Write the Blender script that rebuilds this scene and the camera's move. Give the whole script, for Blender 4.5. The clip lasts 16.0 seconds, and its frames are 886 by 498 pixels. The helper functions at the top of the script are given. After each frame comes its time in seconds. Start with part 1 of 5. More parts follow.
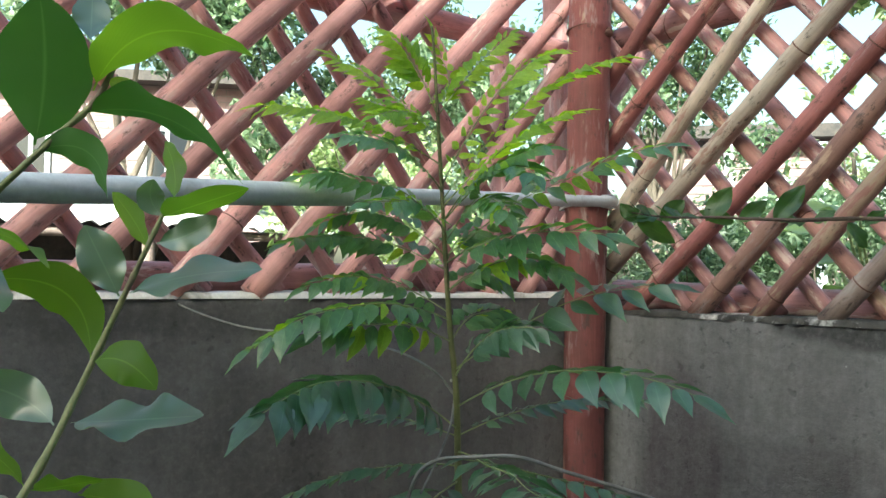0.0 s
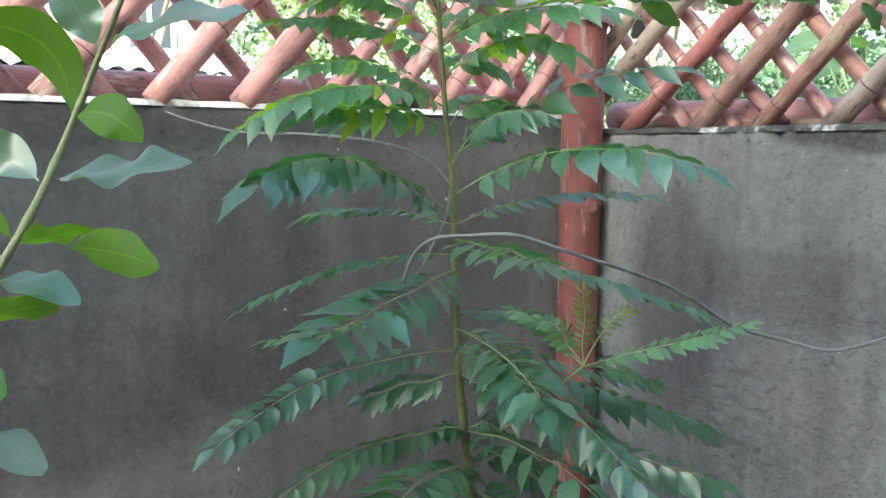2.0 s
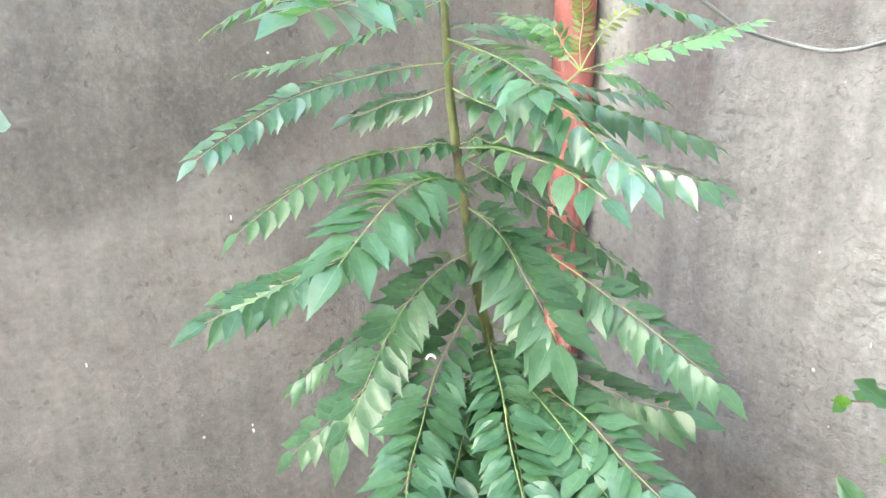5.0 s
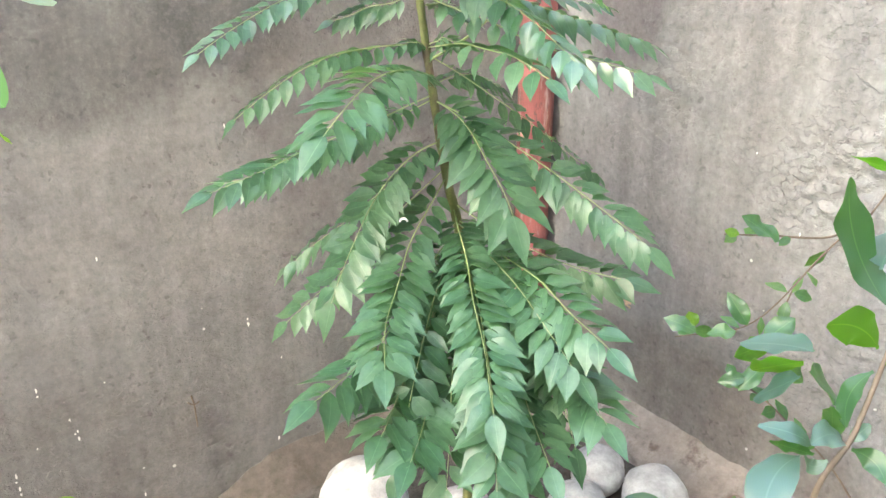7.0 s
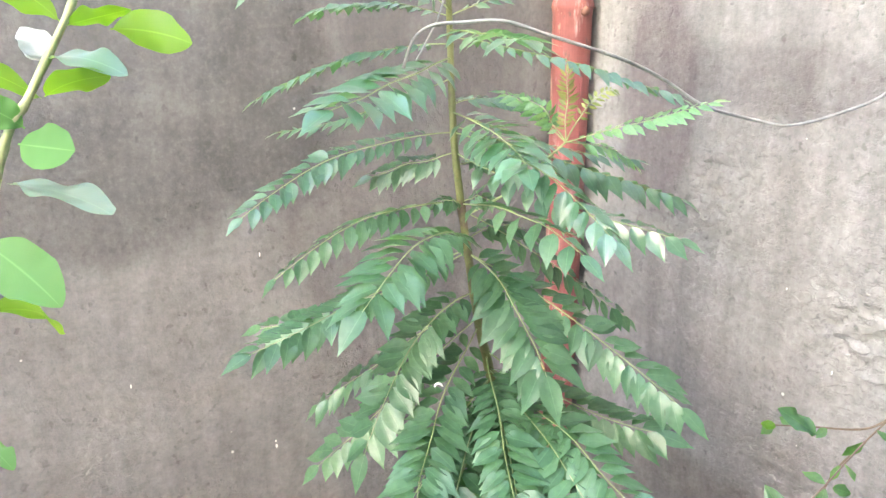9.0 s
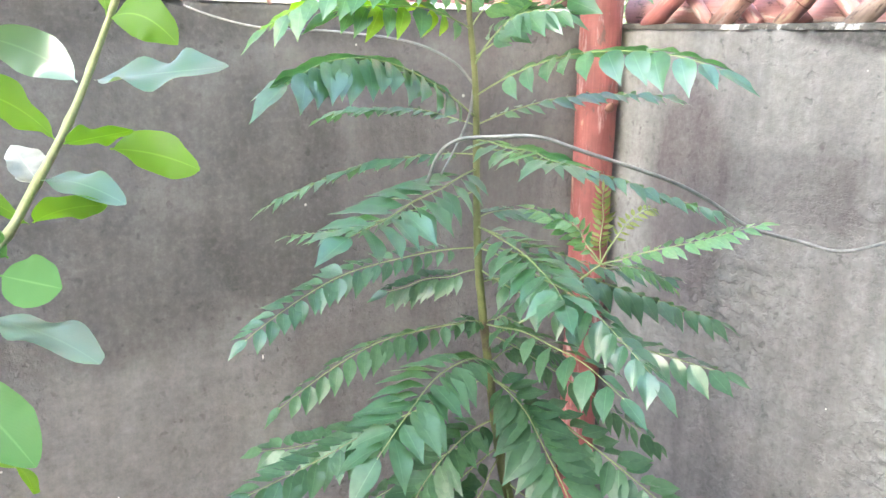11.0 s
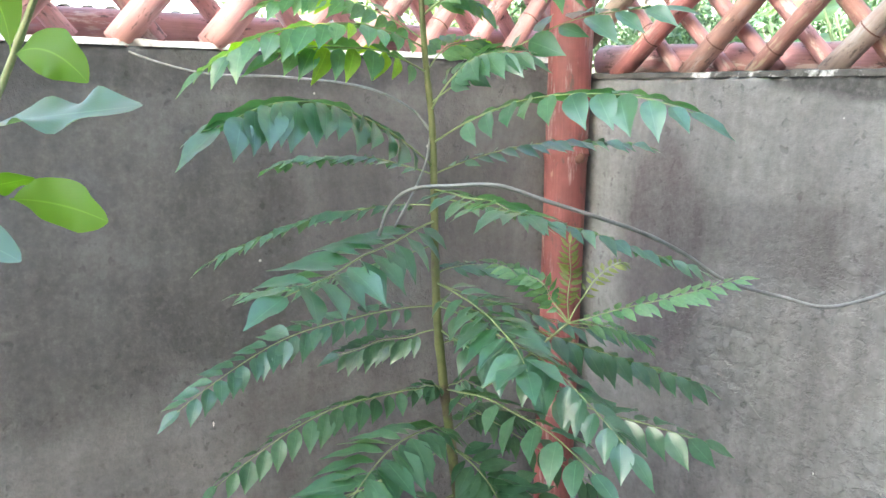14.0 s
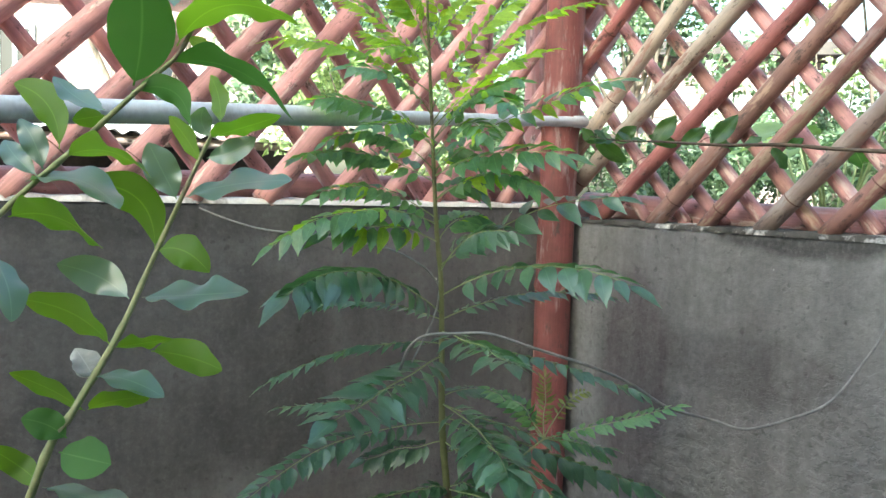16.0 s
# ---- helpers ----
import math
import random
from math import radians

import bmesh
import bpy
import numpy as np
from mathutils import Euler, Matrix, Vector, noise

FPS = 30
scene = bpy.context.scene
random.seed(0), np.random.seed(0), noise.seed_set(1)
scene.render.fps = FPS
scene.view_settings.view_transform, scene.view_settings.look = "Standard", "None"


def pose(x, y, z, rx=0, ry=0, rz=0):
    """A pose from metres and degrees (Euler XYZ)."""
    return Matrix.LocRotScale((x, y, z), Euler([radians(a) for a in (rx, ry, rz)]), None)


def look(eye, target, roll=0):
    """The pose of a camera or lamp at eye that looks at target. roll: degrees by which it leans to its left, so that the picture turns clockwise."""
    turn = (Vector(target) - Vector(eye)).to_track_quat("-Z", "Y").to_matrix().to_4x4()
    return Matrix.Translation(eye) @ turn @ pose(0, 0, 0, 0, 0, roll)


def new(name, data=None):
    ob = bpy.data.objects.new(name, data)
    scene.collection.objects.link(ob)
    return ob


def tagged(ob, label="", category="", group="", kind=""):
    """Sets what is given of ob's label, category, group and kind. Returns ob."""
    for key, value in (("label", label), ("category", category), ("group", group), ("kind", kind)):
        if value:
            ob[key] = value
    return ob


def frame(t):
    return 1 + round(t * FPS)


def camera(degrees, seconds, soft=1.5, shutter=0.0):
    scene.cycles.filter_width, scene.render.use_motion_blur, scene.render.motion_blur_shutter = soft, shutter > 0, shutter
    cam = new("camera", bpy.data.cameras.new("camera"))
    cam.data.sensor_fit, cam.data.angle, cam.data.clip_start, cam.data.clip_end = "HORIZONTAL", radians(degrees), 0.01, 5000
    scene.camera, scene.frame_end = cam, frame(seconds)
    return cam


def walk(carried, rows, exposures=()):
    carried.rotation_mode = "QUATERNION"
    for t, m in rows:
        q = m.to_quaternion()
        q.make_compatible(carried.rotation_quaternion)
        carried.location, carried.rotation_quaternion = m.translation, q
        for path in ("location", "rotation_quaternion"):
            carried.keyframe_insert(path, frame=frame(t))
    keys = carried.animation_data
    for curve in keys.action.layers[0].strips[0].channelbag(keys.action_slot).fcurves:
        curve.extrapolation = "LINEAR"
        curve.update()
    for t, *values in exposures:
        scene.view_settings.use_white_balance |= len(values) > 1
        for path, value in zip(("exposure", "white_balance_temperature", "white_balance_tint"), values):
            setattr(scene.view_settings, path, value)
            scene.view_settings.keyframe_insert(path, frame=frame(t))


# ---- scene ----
cam = camera(55.4, 16.0, soft=1.5)
PATH = [
    (0, (-1.42, -1.547, 1.568), (-0.331, 0.129, 1.639), 0.7),
    (0.5, (-1.412, -1.549, 1.529), (-0.328, 0.131, 1.517), 0.6),
    (1, (-1.415, -1.544, 1.496), (-0.33, 0.135, 1.427), 0.6),
    (1.5, (-1.408, -1.53, 1.48), (-0.314, 0.136, 1.323), 0.5),
    (2, (-1.408, -1.524, 1.453), (-0.31, 0.131, 1.219), 0.4),
    (2.5, (-1.41, -1.517, 1.431), (-0.309, 0.125, 1.127), 0.5),
    (3, (-1.402, -1.512, 1.409), (-0.306, 0.119, 1.04), 0.4),
    (3.5, (-1.391, -1.507, 1.392), (-0.306, 0.114, 0.954), 0.3),
    (4, (-1.383, -1.502, 1.377), (-0.316, 0.101, 0.84), -0.2),
    (4.5, (-1.379, -1.506, 1.346), (-0.322, 0.085, 0.752), -0.5),
    (5, (-1.393, -1.511, 1.32), (-0.342, 0.053, 0.649), -0.6),
    (5.2, (-1.396, -1.514, 1.309), (-0.349, 0.042, 0.615), -0.6),
    (7.3, (-1.49, -1.701, 1.291), (-0.438, -0.194, 0.502), -0.7),
    (7.5, (-1.486, -1.71, 1.294), (-0.44, -0.199, 0.506), -0.7),
    (8, (-1.495, -1.729, 1.326), (-0.451, -0.184, 0.603), -0.8),
    (8.5, (-1.499, -1.703, 1.389), (-0.458, -0.131, 0.723), -0.7),
    (9, (-1.483, -1.647, 1.42), (-0.438, -0.064, 0.785), -0.5),
    (9.5, (-1.474, -1.596, 1.419), (-0.425, -0.007, 0.808), 0.1),
    (10, (-1.467, -1.547, 1.458), (-0.433, 0.064, 0.88), 0.6),
    (10.2, (-1.462, -1.541, 1.468), (-0.424, 0.078, 0.918), 0.8),
    (12.3, (-1.404, -1.527, 1.465), (-0.306, 0.078, 1.0), 0.5),
    (12.5, (-1.398, -1.521, 1.452), (-0.287, 0.072, 0.973), 0.5),
    (13, (-1.392, -1.521, 1.441), (-0.282, 0.067, 0.945), 0.2),
    (13.5, (-1.377, -1.514, 1.421), (-0.27, 0.084, 0.954), 0.0),
    (14, (-1.369, -1.479, 1.451), (-0.251, 0.14, 1.093), 0.7),
    (14.5, (-1.386, -1.517, 1.519), (-0.28, 0.134, 1.289), 0.7),
    (15, (-1.438, -1.583, 1.545), (-0.334, 0.076, 1.378), 0.7),
    (15.2, (-1.474, -1.625, 1.544), (-0.368, 0.034, 1.386), 0.8),
    (15.5, (-1.508, -1.677, 1.554), (-0.409, -0.013, 1.395), 1.0),
    (16, (-1.552, -1.736, 1.569), (-0.43, -0.087, 1.428), 1.6),
]
EXPOSURES = [(0, 1.84, 6070, -4), (0.5, 1.96, 6010, -5), (1, 2.39, 5840, -5), (2, 2.85, 5760, -4), (2.5, 3.1, 5740, -3), (3.5, 3.85, 5960, -1), (4, 4.35, 6070, -1), (5, 4.65, 6410, 1), (7.5, 4.45, 6800, 4), (9, 4.6, 6560, 7), (10, 4.55, 6400, 8), (12.5, 3.65, 6000, -2), (13, 4.17, 6180, -1), (13.5, 4.02, 6200, 0), (14, 3.6, 6010, 1), (14.5, 3.05, 6000, -1), (16, 2.5, 6030, -2)]
walk(cam, [(t, look(eye, target, roll)) for t, eye, target, roll in PATH], EXPOSURES)
SUN_UP, SUN_ROUND, SUN, SKY = 36, 230, 4.8, 0.11

# ---- light ----
world = bpy.data.worlds.new("sky")
scene.world = world
world.use_nodes = True
wn = world.node_tree
sky = wn.nodes.new("ShaderNodeTexSky")
sky.sky_type = "NISHITA"
sky.sun_disc = False
sky.sun_elevation = radians(SUN_UP)
sky.sun_rotation = radians(SUN_ROUND)
sky.air_density, sky.dust_density, sky.ozone_density = 1.4, 4.0, 0.6
wn.links.new(sky.outputs[0], wn.nodes["Background"].inputs[0])
wn.nodes["Background"].inputs[1].default_value = SKY
sun = new("sun", bpy.data.lights.new("sun", "SUN"))
sun.data.energy, sun.data.angle, sun.data.color = SUN, radians(3), (1.0, 0.95, 0.86)
toward = Vector((math.sin(radians(SUN_ROUND)) * math.cos(radians(SUN_UP)), math.cos(radians(SUN_ROUND)) * math.cos(radians(SUN_UP)), math.sin(radians(SUN_UP))))
sun.matrix_world = look(toward * 30, (0, 0, 0))

rng = random.Random(7)


# ---- materials ----
def material(name):
    m = bpy.data.materials.new(name)
    m.use_nodes = True
    nt = m.node_tree
    return m, nt, nt.nodes["Principled BSDF"]


def node(nt, kind, **settings):
    n = nt.nodes.new("ShaderNode" + kind)
    for key, value in settings.items():
        n.inputs[key].default_value = value
    return n


def ramp(nt, source, stops):
    r = nt.nodes.new("ShaderNodeValToRGB")
    while len(r.color_ramp.elements) < len(stops):
        r.color_ramp.elements.new(0.5)
    for e, (at, c) in zip(r.color_ramp.elements, stops):
        e.position = at
        e.color = (*c, 1) if len(c) == 3 else c
    nt.links.new(source, r.inputs[0])
    return r.outputs[0]


def mixed(nt, factor, a, b, blend="MIX"):
    m = nt.nodes.new("ShaderNodeMix")
    m.data_type, m.blend_type = "RGBA", blend
    for value, slot in ((factor, 0), (a, 6), (b, 7)):
        if hasattr(value, "links"):
            nt.links.new(value, m.inputs[slot])
        elif slot == 0:
            m.inputs[0].default_value = value
        else:
            m.inputs[slot].default_value = (*value, 1)
    return m.outputs[2]


def noise_of(nt, coords, scale, detail=4.0, rough=0.55, stretch=None):
    if stretch:
        mp = nt.nodes.new("ShaderNodeMapping")
        mp.inputs["Scale"].default_value = stretch
        nt.links.new(coords, mp.inputs[0])
        coords = mp.outputs[0]
    n = node(nt, "TexNoise", Scale=scale, Detail=detail, Roughness=rough)
    nt.links.new(coords, n.inputs["Vector"])
    return n.outputs[0]


def bumped(nt, bsdf, height, strength, distance):
    b = node(nt, "Bump", Strength=strength, Distance=distance)
    nt.links.new(height, b.inputs["Height"])
    nt.links.new(b.outputs[0], bsdf.inputs["Normal"])


def whereabouts(nt):
    return nt.nodes.new("ShaderNodeTexCoord").outputs["Object"]


def blob(nt, coords, centre, size):
    """A soft round mask, 1 at the centre and 0 past the size."""
    mp = nt.nodes.new("ShaderNodeMapping")
    mp.inputs["Location"].default_value = [-c / s for c, s in zip(centre, size)]
    mp.inputs["Scale"].default_value = [1 / s for s in size]
    nt.links.new(coords, mp.inputs[0])
    g = nt.nodes.new("ShaderNodeTexGradient")
    g.gradient_type = "SPHERICAL"
    nt.links.new(mp.outputs[0], g.inputs[0])
    return g.outputs[1]


def times(nt, a, b, how="MULTIPLY"):
    m = nt.nodes.new("ShaderNodeMath")
    m.operation = how
    m.use_clamp = True
    for slot, v in ((0, a), (1, b)):
        if hasattr(v, "links"):
            nt.links.new(v, m.inputs[slot])
        else:
            m.inputs[slot].default_value = v
    return m.outputs[0]


def cement(name, stains, pale=1.0, peel=None, strength=0.5):
    m, nt, b = material(name)
    co = whereabouts(nt)
    broad = noise_of(nt, co, 2.2, 5, 0.6)
    fine = noise_of(nt, co, 60, 6, 0.7)
    streak = noise_of(nt, co, 13, 5, 0.65, (1, 1, 0.10))
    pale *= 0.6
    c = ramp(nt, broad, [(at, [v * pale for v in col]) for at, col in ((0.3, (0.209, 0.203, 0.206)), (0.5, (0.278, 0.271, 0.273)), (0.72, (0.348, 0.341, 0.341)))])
    c = mixed(nt, 0.32, c, ramp(nt, streak, [(0.32, [0.16 * pale, 0.152 * pale, 0.152 * pale]), (0.68, [0.44 * pale, 0.434 * pale, 0.426 * pale])]))
    c = mixed(nt, 0.40, c, ramp(nt, fine, [(0.28, (0.45, 0.45, 0.45)), (0.72, (1.35, 1.35, 1.35))]), "MULTIPLY")
    blotch = noise_of(nt, co, 17, 6, 0.7)
    c = mixed(nt, 0.4, c, ramp(nt, blotch, [(0.35, (0.62, 0.61, 0.61)), (0.65, (1.25, 1.26, 1.27))]), "MULTIPLY")
    grit = noise_of(nt, co, 48, 2, 0.5)
    where_grit = ramp(nt, noise_of(nt, co, 5, 3, 0.6), [(0.38, (0, 0, 0)), (0.62, (1, 1, 1))])
    pits = times(nt, ramp(nt, grit, [(0.60, (0, 0, 0)), (0.68, (1, 1, 1))]), where_grit)
    c = mixed(nt, times(nt, pits, 0.55), c, (0.42, 0.41, 0.41), "MULTIPLY")
    speckle = noise_of(nt, co, 85, 3, 0.6)
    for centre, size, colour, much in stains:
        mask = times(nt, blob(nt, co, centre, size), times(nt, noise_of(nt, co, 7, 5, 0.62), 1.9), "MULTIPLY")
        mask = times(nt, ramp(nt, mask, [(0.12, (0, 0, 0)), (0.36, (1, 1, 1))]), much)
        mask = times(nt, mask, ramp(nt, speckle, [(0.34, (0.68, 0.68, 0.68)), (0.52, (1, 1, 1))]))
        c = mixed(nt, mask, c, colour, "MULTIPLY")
    specks = node(nt, "TexVoronoi", Scale=11.0)
    nt.links.new(co, specks.inputs["Vector"])
    size = ramp(nt, noise_of(nt, co, 9, 2), [(0.42, (0, 0, 0)), (0.7, (0.07, 0.07, 0.07))])
    flake = times(nt, times(nt, size, specks.outputs["Distance"], "SUBTRACT"), 90.0)
    c = mixed(nt, flake, c, (0.50, 0.49, 0.47))
    nt.links.new(c, b.inputs["Base Color"])
    b.inputs["Roughness"].default_value = 0.88
    grain = mixed(nt, 0.72, noise_of(nt, co, 130, 4, 0.7), noise_of(nt, co, 26, 5, 0.6))
    grain = mixed(nt, times(nt, pits, 0.5), grain, (0.0, 0.0, 0.0))
    if peel:
        area = times(nt, blob(nt, co, *peel), times(nt, noise_of(nt, co, 6, 3, 0.6), 2.4))
        area = ramp(nt, area, [(0.2, (0, 0, 0)), (0.45, (1, 1, 1))])
        flakes = ramp(nt, noise_of(nt, co, 38, 4, 0.6, (1, 1, 1.4)), [(0.48, (1, 1, 1)), (0.56, (0, 0, 0))])
        grain = mixed(nt, times(nt, area, strength), grain, flakes)
    bumped(nt, b, grain, 0.5, 0.011)
    return m


def bamboo(name, paint, bare, wear, grey=0.0):
    """Painted or bare bamboo: fibres and worn streaks along the pole, dark scuffs, uneven fading."""
    m, nt, b = material(name)
    co = whereabouts(nt)
    info = nt.nodes.new("ShaderNodeObjectInfo")
    lum = ramp(nt, info.outputs["Random"], [(0, (0.80, 0.80, 0.80)), (1, (1.16, 1.13, 1.11))])
    shift = nt.nodes.new("ShaderNodeVectorMath")
    shift.operation = "MULTIPLY_ADD"
    nt.links.new(info.outputs["Random"], shift.inputs[0])
    shift.inputs[1].default_value = (7.0, 5.0, 9.0)
    nt.links.new(co, shift.inputs[2])
    here = shift.outputs[0]
    patch = noise_of(nt, here, 30, 6, 0.66, (1, 1, 0.22))
    fibre = noise_of(nt, here, 190, 4, 0.65, (1, 1, 0.05))
    fade = noise_of(nt, here, 7, 4, 0.6)
    c = mixed(nt, ramp(nt, fibre, [(0.32, (0, 0, 0)), (0.72, (0.7, 0.7, 0.7))]), paint, [v * 0.62 for v in paint])
    c = mixed(nt, 0.6, c, ramp(nt, fade, [(0.34, (0.50, 0.44, 0.45)), (0.66, (1.42, 1.40, 1.42))]), "MULTIPLY")
    c = mixed(nt, ramp(nt, patch, [(wear, (0, 0, 0)), (wear + 0.05, (1, 1, 1))]), c, bare)
    chalk = noise_of(nt, here, 26, 5, 0.7, (1, 1, 0.20))
    c = mixed(nt, ramp(nt, chalk, [(0.56, (0, 0, 0)), (0.68, (0.65, 0.65, 0.65))]), c, [0.35 + 0.45 * v for v in paint])
    dirt = noise_of(nt, here, 44, 6, 0.75, (1, 1, 0.4))
    c = mixed(nt, ramp(nt, dirt, [(0.57, (0, 0, 0)), (0.65, (0.85, 0.85, 0.85))]), c, (0.075, 0.052, 0.048))
    if grey:
        c = mixed(nt, grey, c, (0.20, 0.175, 0.16))
    c = mixed(nt, 1.0, c, lum, "MULTIPLY")
    nt.links.new(c, b.inputs["Base Color"])
    b.inputs["Roughness"].default_value = 0.6
    bumped(nt, b, mixed(nt, 0.5, patch, fibre), 0.6, 0.004)
    return m


def leafy(name, dark, light, gloss=0.42, through_light=0.3, joined=False, vein=True, sheen=0.55, wax=0.0, glow=(2.6, 2.5, 0.6)):
    m, nt, b = material(name)
    if joined:
        rand = nt.nodes.new("ShaderNodeNewGeometry").outputs["Random Per Island"]
    else:
        rand = nt.nodes.new("ShaderNodeObjectInfo").outputs["Random"]
    c = ramp(nt, rand, [(0.0, dark), (0.55, [(p + q) / 2 for p, q in zip(dark, light)]), (1.0, light)])
    co = whereabouts(nt)
    mott = noise_of(nt, co, 6.0 if not joined else 40.0, 4)
    c = mixed(nt, 0.5, c, ramp(nt, mott, [(0.3, (0.68, 0.72, 0.68)), (0.7, (1.22, 1.2, 1.1))]), "MULTIPLY")
    if vein:
        uv = nt.nodes.new("ShaderNodeUVMap")
        sep = nt.nodes.new("ShaderNodeSeparateXYZ")
        nt.links.new(uv.outputs[0], sep.inputs[0])
        rib = times(nt, times(nt, sep.outputs[1], 0.5, "SUBTRACT"), 0.0, "MAXIMUM")
        rib2 = times(nt, 0.5, sep.outputs[1], "SUBTRACT")
        off = times(nt, rib, rib2, "ADD")
        c = mixed(nt, ramp(nt, off, [(0.0, (0.42, 0.42, 0.42)), (0.03, (0, 0, 0))]), c, [min(1, v * 1.5 + 0.01) for v in light])
        side = node(nt, "TexWave", Scale=5.5, Distortion=1.5)
        mp = nt.nodes.new("ShaderNodeMapping")
        nt.links.new(uv.outputs[0], mp.inputs[0])
        comb = nt.nodes.new("ShaderNodeCombineXYZ")
        along = nt.nodes.new("ShaderNodeMath")
        along.operation = "SUBTRACT"
        nt.links.new(sep.outputs[0], along.inputs[0])
        nt.links.new(off, along.inputs[1])
        nt.links.new(along.outputs[0], comb.inputs[0])
        nt.links.new(comb.outputs[0], side.inputs["Vector"])
        bumped(nt, b, mixed(nt, 0.92, side.outputs[0], noise_of(nt, co, 9.0, 4)), 0.10, 0.006)
    nt.links.new(c, b.inputs["Base Color"])
    b.inputs["Roughness"].default_value = gloss
    b.inputs["Specular IOR Level"].default_value = sheen
    b.inputs["Coat Weight"].default_value = wax
    b.inputs["Coat Roughness"].default_value = 0.30
    b.inputs["Coat IOR"].default_value = 1.62 if wax > 0.4 else 1.5
    t = nt.nodes.new("ShaderNodeBsdfTranslucent")
    nt.links.new(mixed(nt, 1.0, c, glow, "MULTIPLY"), t.inputs[0])
    mx = nt.nodes.new("ShaderNodeMixShader")
    mx.inputs[0].default_value = through_light
    nt.links.new(b.outputs[0], mx.inputs[1])
    nt.links.new(t.outputs[0], mx.inputs[2])
    nt.links.new(mx.outputs[0], nt.nodes["Material Output"].inputs[0])
    return m


def plain(name, a, c2, scale=20, rough=0.6, metal=0.0, bump=0.3, depth=0.003, stretch=None, second=None):
    m, nt, b = material(name)
    co = whereabouts(nt)
    n1 = noise_of(nt, co, scale, 5, 0.62, stretch)
    c = ramp(nt, n1, [(0.3, a), (0.7, c2)])
    c = mixed(nt, 0.35, c, ramp(nt, noise_of(nt, co, scale * 6, 4, 0.7), [(0.3, (0.6, 0.6, 0.6)), (0.7, (1.2, 1.2, 1.2))]), "MULTIPLY")
    if second:
        c = mixed(nt, ramp(nt, noise_of(nt, co, scale * 0.35, 5, 0.7), [(0.55, (0, 0, 0)), (0.66, (1, 1, 1))]), c, second)
    nt.links.new(c, b.inputs["Base Color"])
    b.inputs["Roughness"].default_value = rough
    b.inputs["Metallic"].default_value = metal
    bumped(nt, b, n1, bump, depth)
    return m


DAMP, PLUM, PALE = (0.58, 0.58, 0.59), (0.86, 0.82, 0.83), (1.25, 1.25, 1.24)
cement_west = cement("damp_cement_render", [
    ((-1.20, 0, 1.02), (0.42, 0.5, 0.20), DAMP, 0.78), ((-0.83, 0, 1.15), (0.2, 0.5, 0.34), DAMP, 0.8), ((-0.95, 0, 1.22), (1.0, 0.5, 0.36), (0.80, 0.81, 0.83), 0.8),
    ((-0.5, 0, 1.0), (0.42, 0.5, 0.9), (0.76, 0.735, 0.745), 0.8), ((-1.6, 0, 0.15), (0.9, 0.5, 0.3), (0.84, 0.80, 0.76), 0.6),
    # paler patch low down, darker band along the wall top, darker upper left
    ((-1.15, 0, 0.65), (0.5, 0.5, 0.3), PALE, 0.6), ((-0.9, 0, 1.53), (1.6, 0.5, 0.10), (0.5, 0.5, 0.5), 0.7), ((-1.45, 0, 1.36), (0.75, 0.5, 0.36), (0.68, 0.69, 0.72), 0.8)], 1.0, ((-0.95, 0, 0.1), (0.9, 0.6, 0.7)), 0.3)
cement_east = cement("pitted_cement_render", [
    ((0, -0.30, 1.12), (0.5, 0.15, 0.36), (0.66, 0.60, 0.63), 0.9), ((0, -0.13, 1.15), (0.5, 0.07, 0.5), PALE, 0.5), ((0, -0.62, 1.20), (0.5, 0.34, 0.10), (0.72, 0.70, 0.72), 0.8),
    ((0, -0.7, 0.75), (0.5, 0.5, 0.42), PALE, 0.35), ((0, -0.35, 0.55), (0.5, 0.3, 0.35), PLUM, 0.6),
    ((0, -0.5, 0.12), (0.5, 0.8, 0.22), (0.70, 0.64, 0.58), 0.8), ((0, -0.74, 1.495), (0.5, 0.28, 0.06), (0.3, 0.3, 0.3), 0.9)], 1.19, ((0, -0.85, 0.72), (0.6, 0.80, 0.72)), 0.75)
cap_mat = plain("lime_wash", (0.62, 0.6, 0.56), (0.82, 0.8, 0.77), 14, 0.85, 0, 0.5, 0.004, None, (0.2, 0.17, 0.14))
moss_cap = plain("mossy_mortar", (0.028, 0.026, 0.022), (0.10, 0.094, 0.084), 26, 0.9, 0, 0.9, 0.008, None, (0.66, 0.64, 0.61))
red_bamboo = bamboo("red_oxide_painted_bamboo", (0.64, 0.345, 0.325), (0.74, 0.56, 0.50), 0.575)
worn_bamboo = bamboo("worn_painted_bamboo", (0.50, 0.26, 0.215), (0.56, 0.40, 0.29), 0.55, 0.05)
deep_bamboo = bamboo("deep_red_bamboo", (0.44, 0.180, 0.165), (0.56, 0.36, 0.29), 0.60)
brown_bamboo = bamboo("weathered_brown_bamboo", (0.33, 0.19, 0.155), (0.48, 0.33, 0.24), 0.56, 0.08)
pale_bamboo = bamboo("bare_bamboo", (0.66, 0.57, 0.46), (0.42, 0.26, 0.21), 0.55, 0.05)
grey_bamboo = bamboo("weathered_bamboo", (0.40, 0.31, 0.27), (0.38, 0.20, 0.15), 0.58, 0.15)
post_mat = bamboo("painted_bamboo_post", (0.235, 0.080, 0.074), (0.32, 0.20, 0.155), 0.61)
node_mat = plain("dark_node", (0.10, 0.05, 0.04), (0.22, 0.10, 0.07), 60, 0.7)
